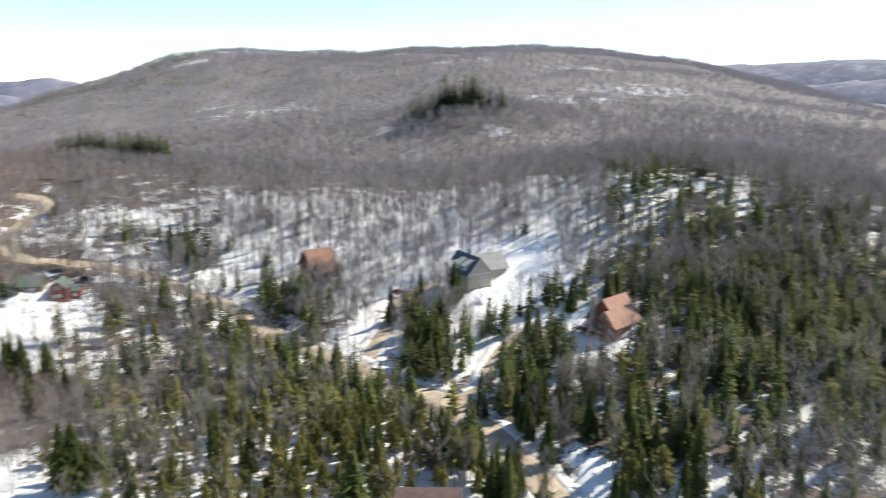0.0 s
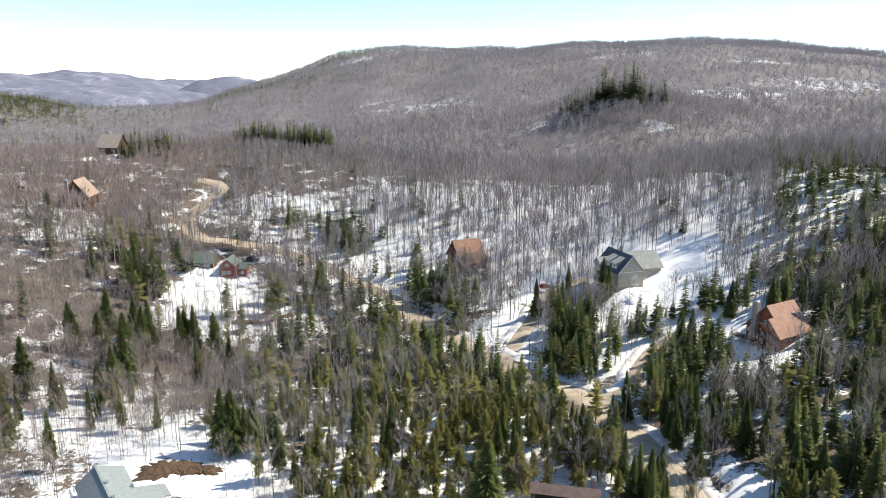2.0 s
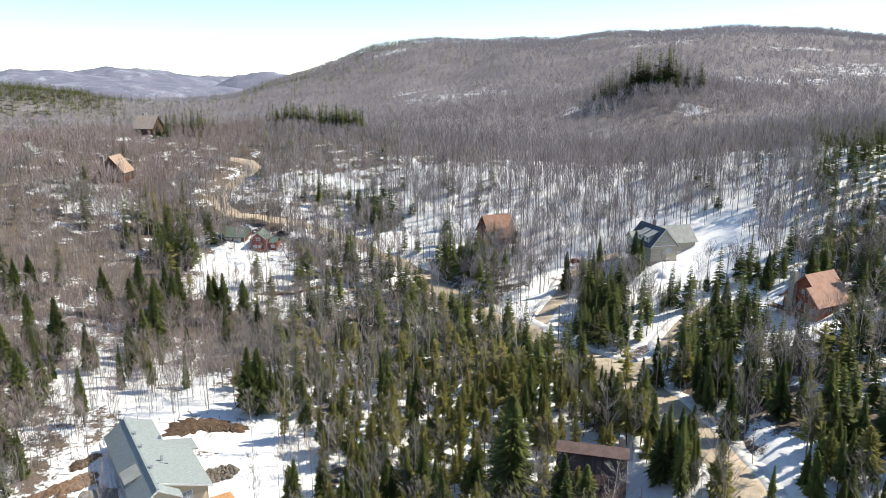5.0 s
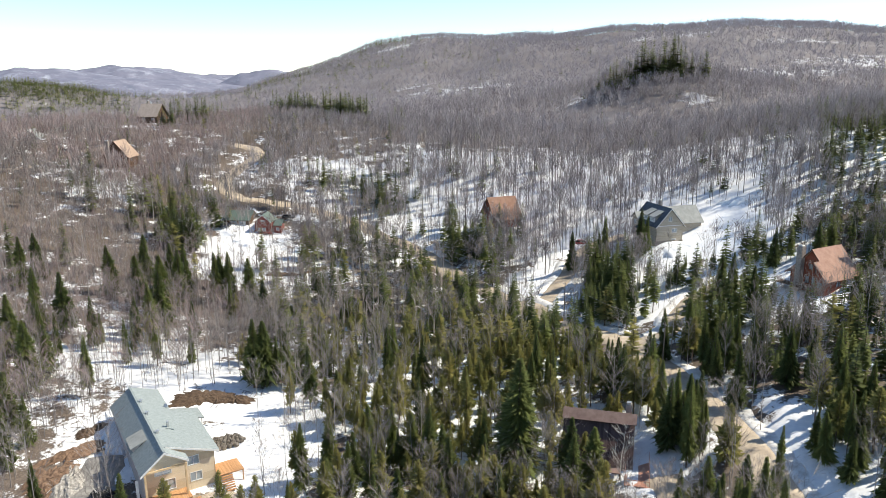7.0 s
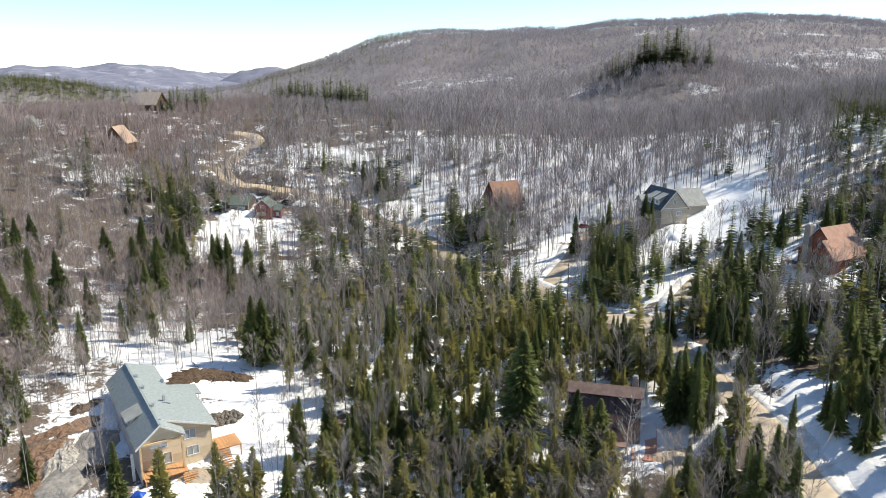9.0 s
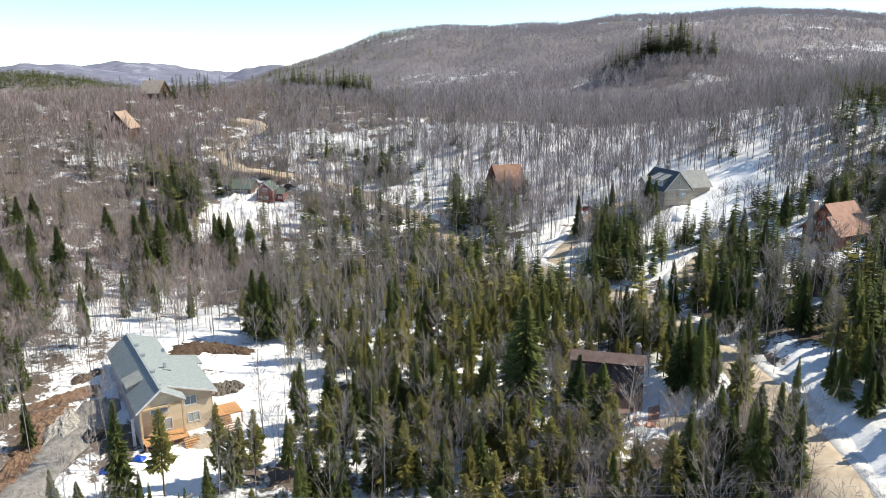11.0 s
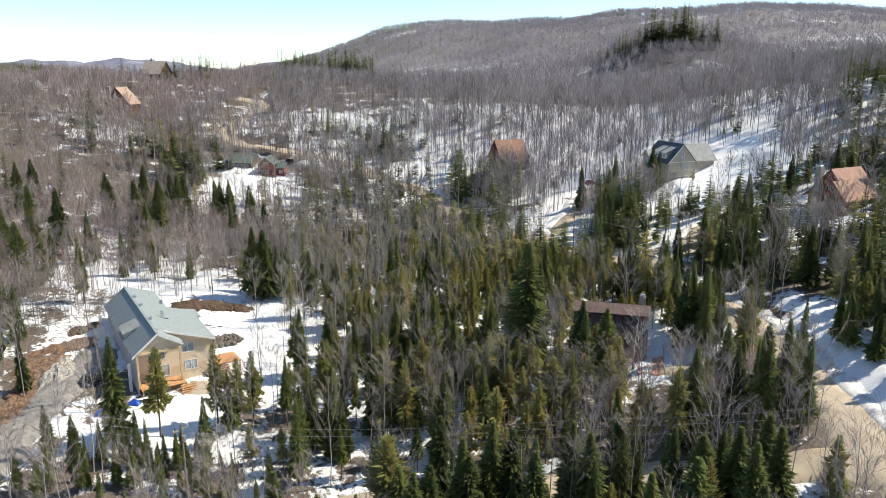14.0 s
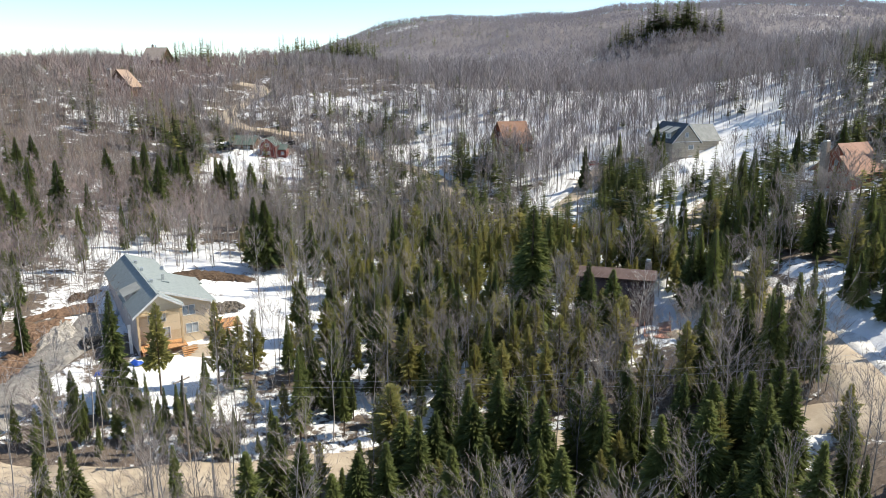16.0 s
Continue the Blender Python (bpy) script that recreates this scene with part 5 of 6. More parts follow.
    # ridge vents, flue and dish
    for y in (5.5, 13.5, 19.0):
        v = box("roof_vent", M_METAL, h, 0.3, y - 0.2, pk - 0.1, 0.7, y + 0.2, pk + 0.5, 0.03)
        box("vent_cap", M_METAL, v, 0.2, y - 0.3, pk + 0.51, 0.8, y + 0.3, pk + 0.58, 0.02)
    slab("roof_cricket", M_ROOF_GREY, h, [(1.6, 8.0, 8.55), (3.4, 7.2, 8.2), (3.4, 9.6, 8.2)], 0.3)
    box("flue", M_METAL, h, 2.5, 8.1, 7.6, 2.9, 8.5, 9.35, 0.05)
    bm = bmesh.new()
    bmesh.ops.create_cone(bm, cap_ends=True, segments=14, radius1=0.42, radius2=0.30, depth=0.10, matrix=Matrix.Translation((4.3, 17.5, 8.0)) @ Euler((radians(60), 0, radians(-40))).to_matrix().to_4x4())
    add_box(bm, 4.27, 17.47, 7.4, 4.33, 17.53, 8.0)
    part("satellite_dish", bm, M_METAL, h)
    # side porch roof at the back
    slab("side_porch_roof", M_ROOF_GREY, h, [(4.25, 16.2, 6.0), (10.4, 16.2, 4.7), (10.4, 20.8, 4.7), (4.25, 20.8, 6.0)], 0.25)
    for y in (16.5, 20.5):
        box("porch_post", M_WHITE, h, 9.9, y - 0.1, -1.5, 10.1, y + 0.1, 4.45)
    deck(h, 8.05, -0.6, 12.2, 3.4, 2.0, M_LUMBER, True, False, -2.0, 0.3)
    for k in range(7):
        box("step", M_LUMBER, h, 8.4, -0.95 - 0.3 * k, 1.6 - 0.26 * k, 10.2, -0.65 - 0.3 * k, 1.7 - 0.26 * k)
    box("ladder", M_WHITE, h, -4.2, 0.2, -1.0, -3.75, 0.28, 4.6)
    return h


big_house()


# ---------------------------------------------------------------- brown cabin by the road
def cabin():
    h = rooted("cabin", -2.2, 109.2, 0.0, "dark brown steep-roofed cabin with stone chimney beside the road", "cabin", z=2.0)
    # ridge along local x; walls first
    for p0, p1, hol, crown in (((5.3, 0.3), (5.3, 10.7), [(2.6, 1.4, 4.4, 3.0), (6, 1.2, 7.2, 3.2), (4.4, 4.0, 6.0, 5.4)], [(5.2, 7.4)]), ((-5.3, 10.7), (-5.3, 0.3), [(4, 2, 5.4, 3.4)], [(5.2, 7.4)])):
        wall(M_TIMBER, h, p0, p1, -2.0, 0.9, (), ((0.0, 0.92), (5.2, 7.4), (10.4, 0.92)))
        for q in hol:
            window(h, p0, p1, *q, frame_mat=M_TIMBER)
    wall(M_TIMBER, h, (-5.3, 0.3), (5.3, 0.3), -2.0, 0.9)
    wall(M_TIMBER, h, (5.3, 10.7), (-5.3, 10.7), -2.0, 0.9)
    slab("roof", M_CABIN_ROOF, h, [(-5.8, 5.5, 7.8), (-5.8, -0.3, 0.75), (5.8, -0.3, 0.75), (5.8, 5.5, 7.8)], 0.2)
    slab("roof", M_CABIN_ROOF, h, [(-5.8, 5.5, 7.8), (5.8, 5.5, 7.8), (5.8, 11.3, 0.75), (-5.8, 11.3, 0.75)], 0.2)
    slab("roof_cap", M_CABIN_CAP, h, [(-6.0, 4.15, 7.35), (6.1, 4.15, 7.35), (6.1, 5.75, 8.65), (-6.0, 5.75, 8.65)], 0.14, "faded brown overhanging ridge cap")
    slab("roof_cap", M_CABIN_CAP, h, [(-6.0, 5.75, 8.65), (6.1, 5.75, 8.65), (6.1, 6.7, 7.3), (-6.0, 6.7, 7.3)], 0.14)
    chimney(h, 4.7, 7.2, 1.0, 9.7, 1.0, M_STONE)
    deck(h, 4.6, -4.0, 8.4, 5.6, 1.2, M_DECK, True, True, -2.2, 0.32)
    box("shed_roof", M_CABIN_CAP, h, 1.2, -2.4, 1.9, 4.0, -0.6, 2.05, 0.02)
    for x in (1.4, 3.8):
        box("post", M_TIMBER, h, x - 0.08, -2.2, -2.0, x + 0.08, -2.04, 1.9)


cabin()


# ---------------------------------------------------------------- orange chalet
def chalet():
    h = rooted("chalet", 42.6, 182.4, -47.0, "red-orange log chalet with rusty shingle roof and stone chimney", "house", z=16.4)
    gable_body(h, 11, 9.6, 3.0, 8.9, M_LOG, M_ROOF_SALMON, 0.6, left=5.3, right=5.3, front=[(3.9, 0.6, 5.0, 2.4), (5.6, 0.6, 7.0, 2.4), (4.6, 4.0, 5.6, 5.4), (6.2, 3.6, 7.2, 5.0)], rside=[(2, 0.8, 3.4, 2.0), (6, 0.8, 7.4, 2.0)], lside=[(3, 0.8, 4.4, 2.2)], frame_mat=M_TIMBER)
    chimney(h, -2.6, -0.75, -2.0, 9.3, 1.4, M_STONE)
    # front bay under the prolonged slope
    wall(M_LOG, h, (2.6, -2.2), (5.3, -2.2), -1.6, 2.9, [(0.7, 0.7, 2.0, 2.2)], [(0, 5.9), (2.7, 2.95)])
    window(h, (2.6, -2.2), (5.3, -2.2), 0.7, 0.7, 2.0, 2.2, M_TIMBER)
    wall(M_LOG, h, (5.3, -2.2), (5.3, -0.02), -1.6, 2.95)
    wall(M_LOG, h, (2.6, -0.02), (2.6, -2.2), -1.6, 5.9)
    slab("bay_roof", M_ROOF_SALMON, h, [(2.2, -2.6, 6.68), (5.9, -2.6, 2.55), (5.9, -0.62, 2.55), (2.2, -0.62, 6.68)], 0.2)
    slab("side_roof", M_ROOF_SALMON, h, [(-5.9, -1.6, 2.55), (-3.4, -1.6, 4.6), (-3.4, -0.65, 4.6), (-5.9, -0.65, 2.55)], 0.18)
    deck(h, -7.6, -2.6, 1.5, -0.05, -0.1, M_TIMBER, True, True, -2.4, 0.4)


chalet()


# ---------------------------------------------------------------- rust-roofed cottage in the wood
def cottage():
    h = rooted("cottage", -46.5, 236.2, -53.0, "small brown cottage with a rusty shingle roof in bare woods", "house", z=17.6)
    gable_body(h, 9.6, 9.5, 2.6, 8.0, M_LOG, M_ROOF_RUST, 0.6, front=[(2.2, 0.6, 3.4, 2.0), (5.6, 0.6, 6.8, 2.0), (4.1, 3.6, 5.3, 5.0)], rside=[(1.5, 0.7, 2.7, 1.9), (6, 0.7, 7.4, 1.9)], frame_mat=M_TIMBER)
    slab("porch_roof", M_ROOF_RUST, h, [(5.5, 1.0, 2.2), (8.0, 1.0, 1.5), (8.0, 8.5, 1.5), (5.5, 8.5, 2.2)], 0.16)
    for y in (1.3, 8.2):
        box("porch_post", M_TIMBER, h, 7.6, y - 0.08, -2.2, 7.76, y + 0.08, 1.4)


cottage()


# ---------------------------------------------------------------- beige house with slate roofs
def slate_house():
    h = rooted("house", 11.8, 222.0, 31.0, "beige two-storey house with slate-grey roofs and dormers", "house", z=16.2)
    gable_body(h, 9.0, 13, 5.6, 10.6, M_BEIGE, M_ROOF_SLATE, 0.5, front=[(5.2, 3.3, 7.0, 4.6), (5.4, 0.4, 6.8, 1.6), (3.9, 6.8, 5.1, 8.2)], lside=[(2, 1, 3.2, 2.4), (6, 1, 7.2, 2.4), (10, 1, 11.2, 2.4)], deep=2.5)
    box("stone_base", M_STONE, h, -4.6, -0.1, -2.5, 4.6, -0.01, 1.0)
    box("belt_course", M_WHITE, h, -4.55, -0.08, 5.45, 4.55, -0.01, 5.65)
    for y in (2.0, 5.9):
        # shed dormer: front wall with a window, two cheeks, a pale roof
        wall(M_WHITE, h, (-4.0, y + 2.6), (-4.0, y), 6.0, 8.0, [(0.6, 6.7, 2.0, 7.7)], thick=0.15)
        window(h, (-4.0, y + 2.6), (-4.0, y), 0.6, 6.7, 2.0, 7.7)
        for q in (y, y + 2.45):
            slab("dormer_cheek", M_BEIGE, h, [(-4.0, q, 8.0), (-1.4, q, 9.0), (-1.4, q + 0.15, 9.0), (-4.0, q + 0.15, 8.0)], 1.5)
        slab("dormer_roof", M_ROOF_PALE, h, [(-4.5, y - 0.3, 8.05), (-0.9, y - 0.3, 9.75), (-0.9, y + 2.9, 9.75), (-4.5, y + 2.9, 8.05)], 0.16)
    for y in (8.6,):
        wall(M_BEIGE, h, (-5.6, y + 3.4), (-5.6, y), 3.6, 6.6, [(1.0, 4.6, 2.4, 6.0)], [(1.7, 8.2)])
        window(h, (-5.6, y + 3.4), (-5.6, y), 1.0, 4.6, 2.4, 6.0)
        for sg in (-1, 1):
            slab("dormer_roof", M_ROOF_PALE, h, [(-6.1, y + 1.7, 8.45), (-1.5, y + 1.7, 8.45), (-1.5, y + 1.7 + sg * 2.2, 6.4), (-6.1, y + 1.7 + sg * 2.2, 6.4)], 0.16)
            wall(M_BEIGE, h, *(((-5.6, y), (-3.6, y)) if sg < 0 else ((-3.6, y + 3.4), (-5.6, y + 3.4))), 3.6, 6.6)
    # garage wing on the uphill side
    g = [(4.6, 3.4), (13.2, 3.4), (13.2, 12.2), (4.6, 12.2)]
    for k in range(4):
        hol = [(1.2, 0.2, 3.9, 2.6), (5.6, 0.2, 8.3, 2.6)] if k == 0 else ()
        wall(M_BEIGE, h, g[k], g[(k + 1) % 4], -1.0, 5.2, hol)
        for q in hol:
            box("garage_door", M_WHITE, h, 4.6 + q[0], 3.45, q[1], 4.6 + q[2], 3.52, q[3])
    slab("garage_roof", M_ROOF_PALE, h, [(4.4, 2.8, 5.3), (13.8, 2.8, 5.3), (13.8, 7.8, 10.0), (0.9, 7.8, 10.0)], 0.2)
    slab("garage_roof", M_ROOF_PALE, h, [(0.9, 7.8, 10.0), (13.8, 7.8, 10.0), (13.8, 12.8, 5.3), (4.4, 12.8, 5.3)], 0.2)
    chimney(h, 2.2, 9.5, 6.0, 11.6, 0.8, M_STONE)
    slab("entry_roof", M_ROOF_SLATE, h, [(-7.6, 5.4, 4.2), (-5.0, 5.4, 5.0), (-5.0, 8.0, 5.0), (-7.6, 8.0, 4.2)], 0.16)
    for y in (5.6, 7.8):
        box("porch_post", M_WHITE, h, -7.4, y - 0.08, -1.5, -7.24, y + 0.08, 4.0)


slate_house()


# ---------------------------------------------------------------- red house and green-roofed garage
def red_house():
    h = rooted("house", -119.0, 213.5, 12.0, "red clapboard house with a green metal roof above snow", "house", z=14.4)
    gable_body(h, 6.6, 8.0, 4.6, 7.2, M_RED, M_ROOF_GREEN, 0.5, front=[(1.0, 0.8, 2.5, 2.2), (3.0, 0.8, 4.4, 2.2), (2.5, 4.0, 4.1, 5.2)], lside=[(3, 1, 4.2, 2.2)])
    w = [(3.32, 2.2), (7.0, 2.2), (7.0, 7.6), (3.32, 7.6)]
    for k in (0, 1, 2):
        hol = [(1.6, 0.7, 2.9, 1.9)] if k == 0 else ()
        wall(M_RED, h, w[k], w[k + 1], -1.6, 2.7, hol)
        for q in hol:
            window(h, w[k], w[k + 1], *q)
    slab("wing_roof", M_ROOF_GREEN, h, [(3.85, 1.6, 2.75), (7.5, 1.6, 2.75), (7.5, 4.9, 4.7), (3.85, 4.9, 4.7)], 0.18)
    slab("wing_roof", M_ROOF_GREEN, h, [(3.85, 4.9, 4.7), (7.5, 4.9, 4.7), (7.5, 8.2, 2.75), (3.85, 8.2, 2.75)], 0.18)
    deck(h, -3.2, -1.9, 3.2, -0.05, 0.4, M_RED, True, True, -1.8, 0.4)
    h.scale = (0.8, 0.8, 0.85)


def green_garage():
    h = rooted("garage", -126.0, 219.5, 98.0, "dark timber garage with a long green metal roof", "garage", z=15.6)
    gable_body(h, 7.0, 9.0, 2.6, 5.0, M_TIMBER, M_ROOF_GREEN, 0.5, lside=[(2, 0.2, 4.6, 2.2), (5.2, 0.2, 7.8, 2.2)], frame_mat=M_TIMBER)


red_house()
green_garage()


# ---------------------------------------------------------------- houses on the hill
def hill_cottage():
    h = rooted("house", -187.5, 229.0, 18.0, "brown hillside cottage with tan shingle roof and stone chimney", "house", z=34.3)
    gable_body(h, 9.0, 10, 2.6, 8.2, M_TIMBER, M_ROOF_TAN, 0.6, front=[(2, 0.6, 3.4, 2.0), (5.4, 0.6, 6.8, 2.0), (3.8, 3.6, 5.2, 5.0)], rside=[(3, 0.6, 4.4, 1.8)], frame_mat=M_TIMBER)
    chimney(h, -2.4, -0.7, -2.0, 8.4, 1.3, M_STONE)


def crest_house():
    h = rooted("house", -222.0, 306.0, 94.0, "long brown-roofed house on the wooded crest", "house", z=45.0)
    gable_body(h, 10, 10, 3.0, 8.4, M_TIMBER, M_ROOF_BROWN, 0.6, front=[(3, 0.6, 5, 2.2), (6, 0.6, 7.6, 2.2)], lside=[(2, 0.8, 4, 2.2), (7, 0.8, 9, 2.2)], frame_mat=M_TIMBER)
    chimney(h, 1.5, 8.0, 5.0, 9.8, 0.9, M_STONE)
    chimney(h, 1.5, 6.5, 5.0, 9.4, 0.6, M_METAL)


def pale_house():
    h = rooted("house", -240.0, 243.0, 30.0, "pale grey gabled house among bare hillside trees", "house", z=38.0)
    gable_body(h, 8.5, 10, 3.0, 7.0, M_GREYWALL, M_ROOF_PALE, 0.5, front=[(2, 0.6, 3.4, 2.0), (5, 0.6, 6.4, 2.0)], rside=[(3, 0.6, 4.4, 1.8)])


hill_cottage()
crest_house()
pale_house()


# ---------------------------------------------------------------- cars, poles, wires, signs
def car(x, y, rz, colour, label):
    h = rooted("car", x, y, rz, label, "car", group="parked cars")
    h.location.z += 0.16
    m = paint("car_paint", colour)
    bm = bmesh.new()
    prof = [(-2.2, 0.35), (-2.2, 0.85), (-1.9, 1.0), (1.0, 1.0), (2.05, 0.85), (2.25, 0.6), (2.2, 0.35)]
    for sgn in (-0.88, 0.88):
        bm.faces.new([bm.verts.new((px, sgn, pz)) for px, pz in prof])
    bm.verts.ensure_lookup_table()
    n = len(prof)
    for i in range(n):
        j = (i + 1) % n
        bm.faces.new((bm.verts[i], bm.verts[j], bm.verts[n + j], bm.verts[n + i]))
    bmesh.ops.recalc_face_normals(bm, faces=bm.faces)
    bmesh.ops.bevel(bm, geom=bm.edges[:], offset=0.07, segments=2, affect="EDGES")
    part("body", bm, m, h)
    bm = bmesh.new()
    low, top = [(-2.0, 0.8), (0.95, 0.8)], [(-1.6, 0.66), (0.25, 0.66)]
    v = [bm.verts.new((px, s * py, z)) for (px, py), z in ((low[0], 0.98), (low[1], 0.98), (top[1], 1.55), (top[0], 1.55)) for s in (-1, 1)]
    for q in ((0, 1, 3, 2), (2, 3, 5, 4), (4, 5, 7, 6), (6, 7, 1, 0), (0, 2, 4, 6), (1, 7, 5, 3)):
        bm.faces.new([v[i] for i in q])
    bmesh.ops.bevel(bm, geom=bm.edges[:], offset=0.06, segments=2, affect="EDGES")
    part("cabin", bm, M_RUBBER, h, "dark tinted glasshouse")
    box("roof_panel", m, h, -1.5, -0.6, 1.56, 0.2, 0.6, 1.60, 0.02)
    for px in (-1.4, 1.4):
        for py in (-0.82, 0.82):
            bm = bmesh.new()
            bmesh.ops.create_cone(bm, cap_ends=True, segments=16, radius1=0.33, radius2=0.33, depth=0.22, matrix=Matrix.Translation((px, py, 0.33)) @ Euler((radians(90), 0, 0)).to_matrix().to_4x4())
            wl = part("wheel", bm, M_RUBBER, h)
            bm = bmesh.new()
            bmesh.ops.create_cone(bm, cap_ends=True, segments=12, radius1=0.19, radius2=0.19, depth=0.24, matrix=Matrix.Translation((px, py, 0.33)) @ Euler((radians(90), 0, 0)).to_matrix().to_4x4())
            part("rim", bm, M_METAL, wl)


car(-75.5, 83.6, 60, (0.015, 0.016, 0.02), "black parked car in the shade of the house")
car(-14.2, 228.2, 15, (0.36, 0.02, 0.025), "red parked car at the end of the drive")
car(-207.4, 242.4, 70, (0.42, 0.43, 0.45), "silver parked car on the hillside lane")
car(-213.6, 231.4, 20, (0.04, 0.05, 0.06), "dark parked car on the hillside lane")


def power_pole(x, y, high, rz, arm=True):
    h = rooted("power_pole", x, y, rz, "weathered wooden power pole with crossarm and insulators", "power pole", group="power poles along the road")
    bm = bmesh.new()
    bmesh.ops.create_cone(bm, cap_ends=True, segments=9, radius1=0.16, radius2=0.10, depth=high + 0.6, matrix=Matrix.Translation((0, 0, high / 2 - 0.3)))
    part("pole", bm, M_POLE, h)
    if arm:
        arm_ob = box("crossarm", M_POLE, h, -1.1, 0.11, high - 0.7, 1.1, 0.22, high - 0.56)
        for px in (-0.95, 0.0, 0.95):
            bm = bmesh.new()
            bmesh.ops.create_cone(bm, cap_ends=True, segments=8, radius1=0.06, radius2=0.04, depth=0.2, matrix=Matrix.Translation((px, 0.165, high - 0.45)))
            part("insulator", bm, M_WHITE, arm_ob)
    bm = bmesh.new()
    bmesh.ops.create_cone(bm, cap_ends=True, segments=10, radius1=0.2, radius2=0.2, depth=0.7, matrix=Matrix.Translation((0, -0.34, high - 1.6)))
    part("transformer", bm, M_METAL, h)
    return Vector((x, y, float(height(x, y)) + high - 0.45)), radians(rz)


def wire(a, b, sag):
    cu = bpy.data.curves.new("power_line", "CURVE")
    cu.dimensions, cu.bevel_depth, cu.bevel_resolution = "3D", 0.011, 1
    sp = cu.splines.new("POLY")
    sp.points.add(24)
    for k in range(25):
        f = k / 24
        p = a.lerp(b, f) - Vector((0, 0, 4 * sag * f * (1 - f)))
        sp.points[k].co = (*p, 1)
    cu.materials.append(M_METAL)
    return tagged(new("power_line", cu), "thin sagging power line above the lower road", "cable", group="power lines")


POLES = [power_pole(*q) for q in ((-118, 55, 10.0, 85), (-46.8, 64.6, 10.2, 75), (-3.5, 76.2, 10.0, 80), (40.0, 80.0, 10.4, 110), (60, 55, 10, 130))]
for (pa, ra), (pb, rb) in zip(POLES[:-1], POLES[1:]):
    for off, dz in ((-0.95, 0.0), (0.95, 0.0), (0.0, -1.5)):
        wire(pa + Vector((off * math.cos(ra), off * math.sin(ra), dz)), pb + Vector((off * math.cos(rb), off * math.sin(rb), dz)), 0.9)
UP = [power_pole(*q) for q in ((-15.0, 183.0, 9.0, -50), (-57, 208, 9.0, -50), (9, 150.5, 9.0, -60))]
for pa, pb in ((UP[0], UP[1]), (UP[2], UP[0])):
    for off in (-0.95, 0.95):
        wire(pa[0] + Vector((off * math.cos(pa[1]), off * math.sin(pa[1]), 0)), pb[0] + Vector((off * math.cos(pb[1]), off * math.sin(pb[1]), 0)), 0.8)


def road_sign(x, y, rz):
    h = rooted("road_sign", x, y, rz, "small green road sign on a steel post", "sign")
    box("post", M_METAL, h, -0.04, -0.04, -0.3, 0.04, 0.04, 2.2)
    p = box("sign_plate", M_SIGN, h, -0.36, -0.07, 1.85, 0.36, -0.045, 2.2, 0.008)
    box("lettering_bar", M_WHITE, p, -0.27, -0.077, 1.97, 0.27, -0.0725, 2.08)


road_sign(23.2, 91.0, 15)


def plough_blade(x, y, rz):
    h = rooted("plough_blade", x, y, rz, "yellow curved plough blade lying beside the drive", "plough blade")
    bm = bmesh.new()
    rows = []
    for k in range(7):
        a = radians(-50 + 100 * k / 6)
        rows.append([(px, -0.5 * math.cos(a) + 0.5, 0.55 + 0.55 * math.sin(a)) for px in (-1.6, 1.6)])
    v = [[bm.verts.new(p) for p in r] for r in rows]
    w = [[bm.verts.new((p[0], p[1] + 0.05, p[2])) for p in r] for r in rows]
    for k in range(6):
        bm.faces.new((v[k][0], v[k][1], v[k + 1][1], v[k + 1][0]))
        bm.faces.new((w[k][1], w[k][0], w[k + 1][0], w[k + 1][1]))
        for e in (0, 1):
            bm.faces.new((v[k][e], w[k][e], w[k + 1][e], v[k + 1][e]))
    part("blade", bm, M_YELLOW, h)
    for px in (-1.2, 0.0, 1.2):
        box("rib", M_YELLOW, h, px - 0.05, 0.56, 0.15, px + 0.05, 0.75, 1.0)


plough_blade(-16.4, 179.4, 10)


# ---------------------------------------------------------------- earth, stones, tarpaulins round the big house
def mound(name, x, y, rx, ry, high, rz, mat, label, category, seed, rough=0.35):
    n, k = 64, 18
    a = np.linspace(0, 2 * np.pi, n, endpoint=False)[None, :]
    r = np.linspace(0, 1, k)[:, None]
    edge = 1 + 0.25 * np.sin(2 * a + seed) + 0.15 * np.sin(3 * a + 2 * seed) + 0.08 * np.sin(7 * a + seed) + 0.10 * np.sin(13 * a + 3 * seed) + 0.10 * np.sin(19 * a + seed)
    lx, ly = rx * r * edge * np.cos(a), ry * r * edge * np.sin(a)
    c, s = math.cos(radians(rz)), math.sin(radians(rz))
    px, py = x + lx * c - ly * s, y + lx * s + ly * c
    bulge = high * (1 - r ** 2) ** 0.7 * (1 + rough * waves(px, py, 3.2, seed) + 0.6 * rough * waves(px, py, 1.3, seed + 9)) + 0.25 * rough * np.clip(1 - r, 0, 0.3) * 3 * waves(px, py, 0.7, seed + 19)
    pz = height(px, py) + bulge - 0.25 * r ** 6
    i = np.arange(n * k).reshape(k, n)
    q = np.stack([i[:-1], np.roll(i[:-1], -1, 1), np.roll(i[1:], -1, 1), i[1:]], -1).reshape(-1, 4)
    return tagged(new(name, mesh_from(name, np.dstack([px, py, pz]).reshape(-1, 3), q, [mat], smooth=True)), label, category)


mound("earth_mound", -80.0, 116.5, 5.5, 3.8, 0.7, 30, M_SOIL, "pile of dug brown earth behind the house", "earth pile", 1)
mound("earth_mound", -73.8, 118.5, 3.4, 2.4, 0.7, 30, M_SOIL, "heap of brown earth with roots on snow", "earth pile", 2)
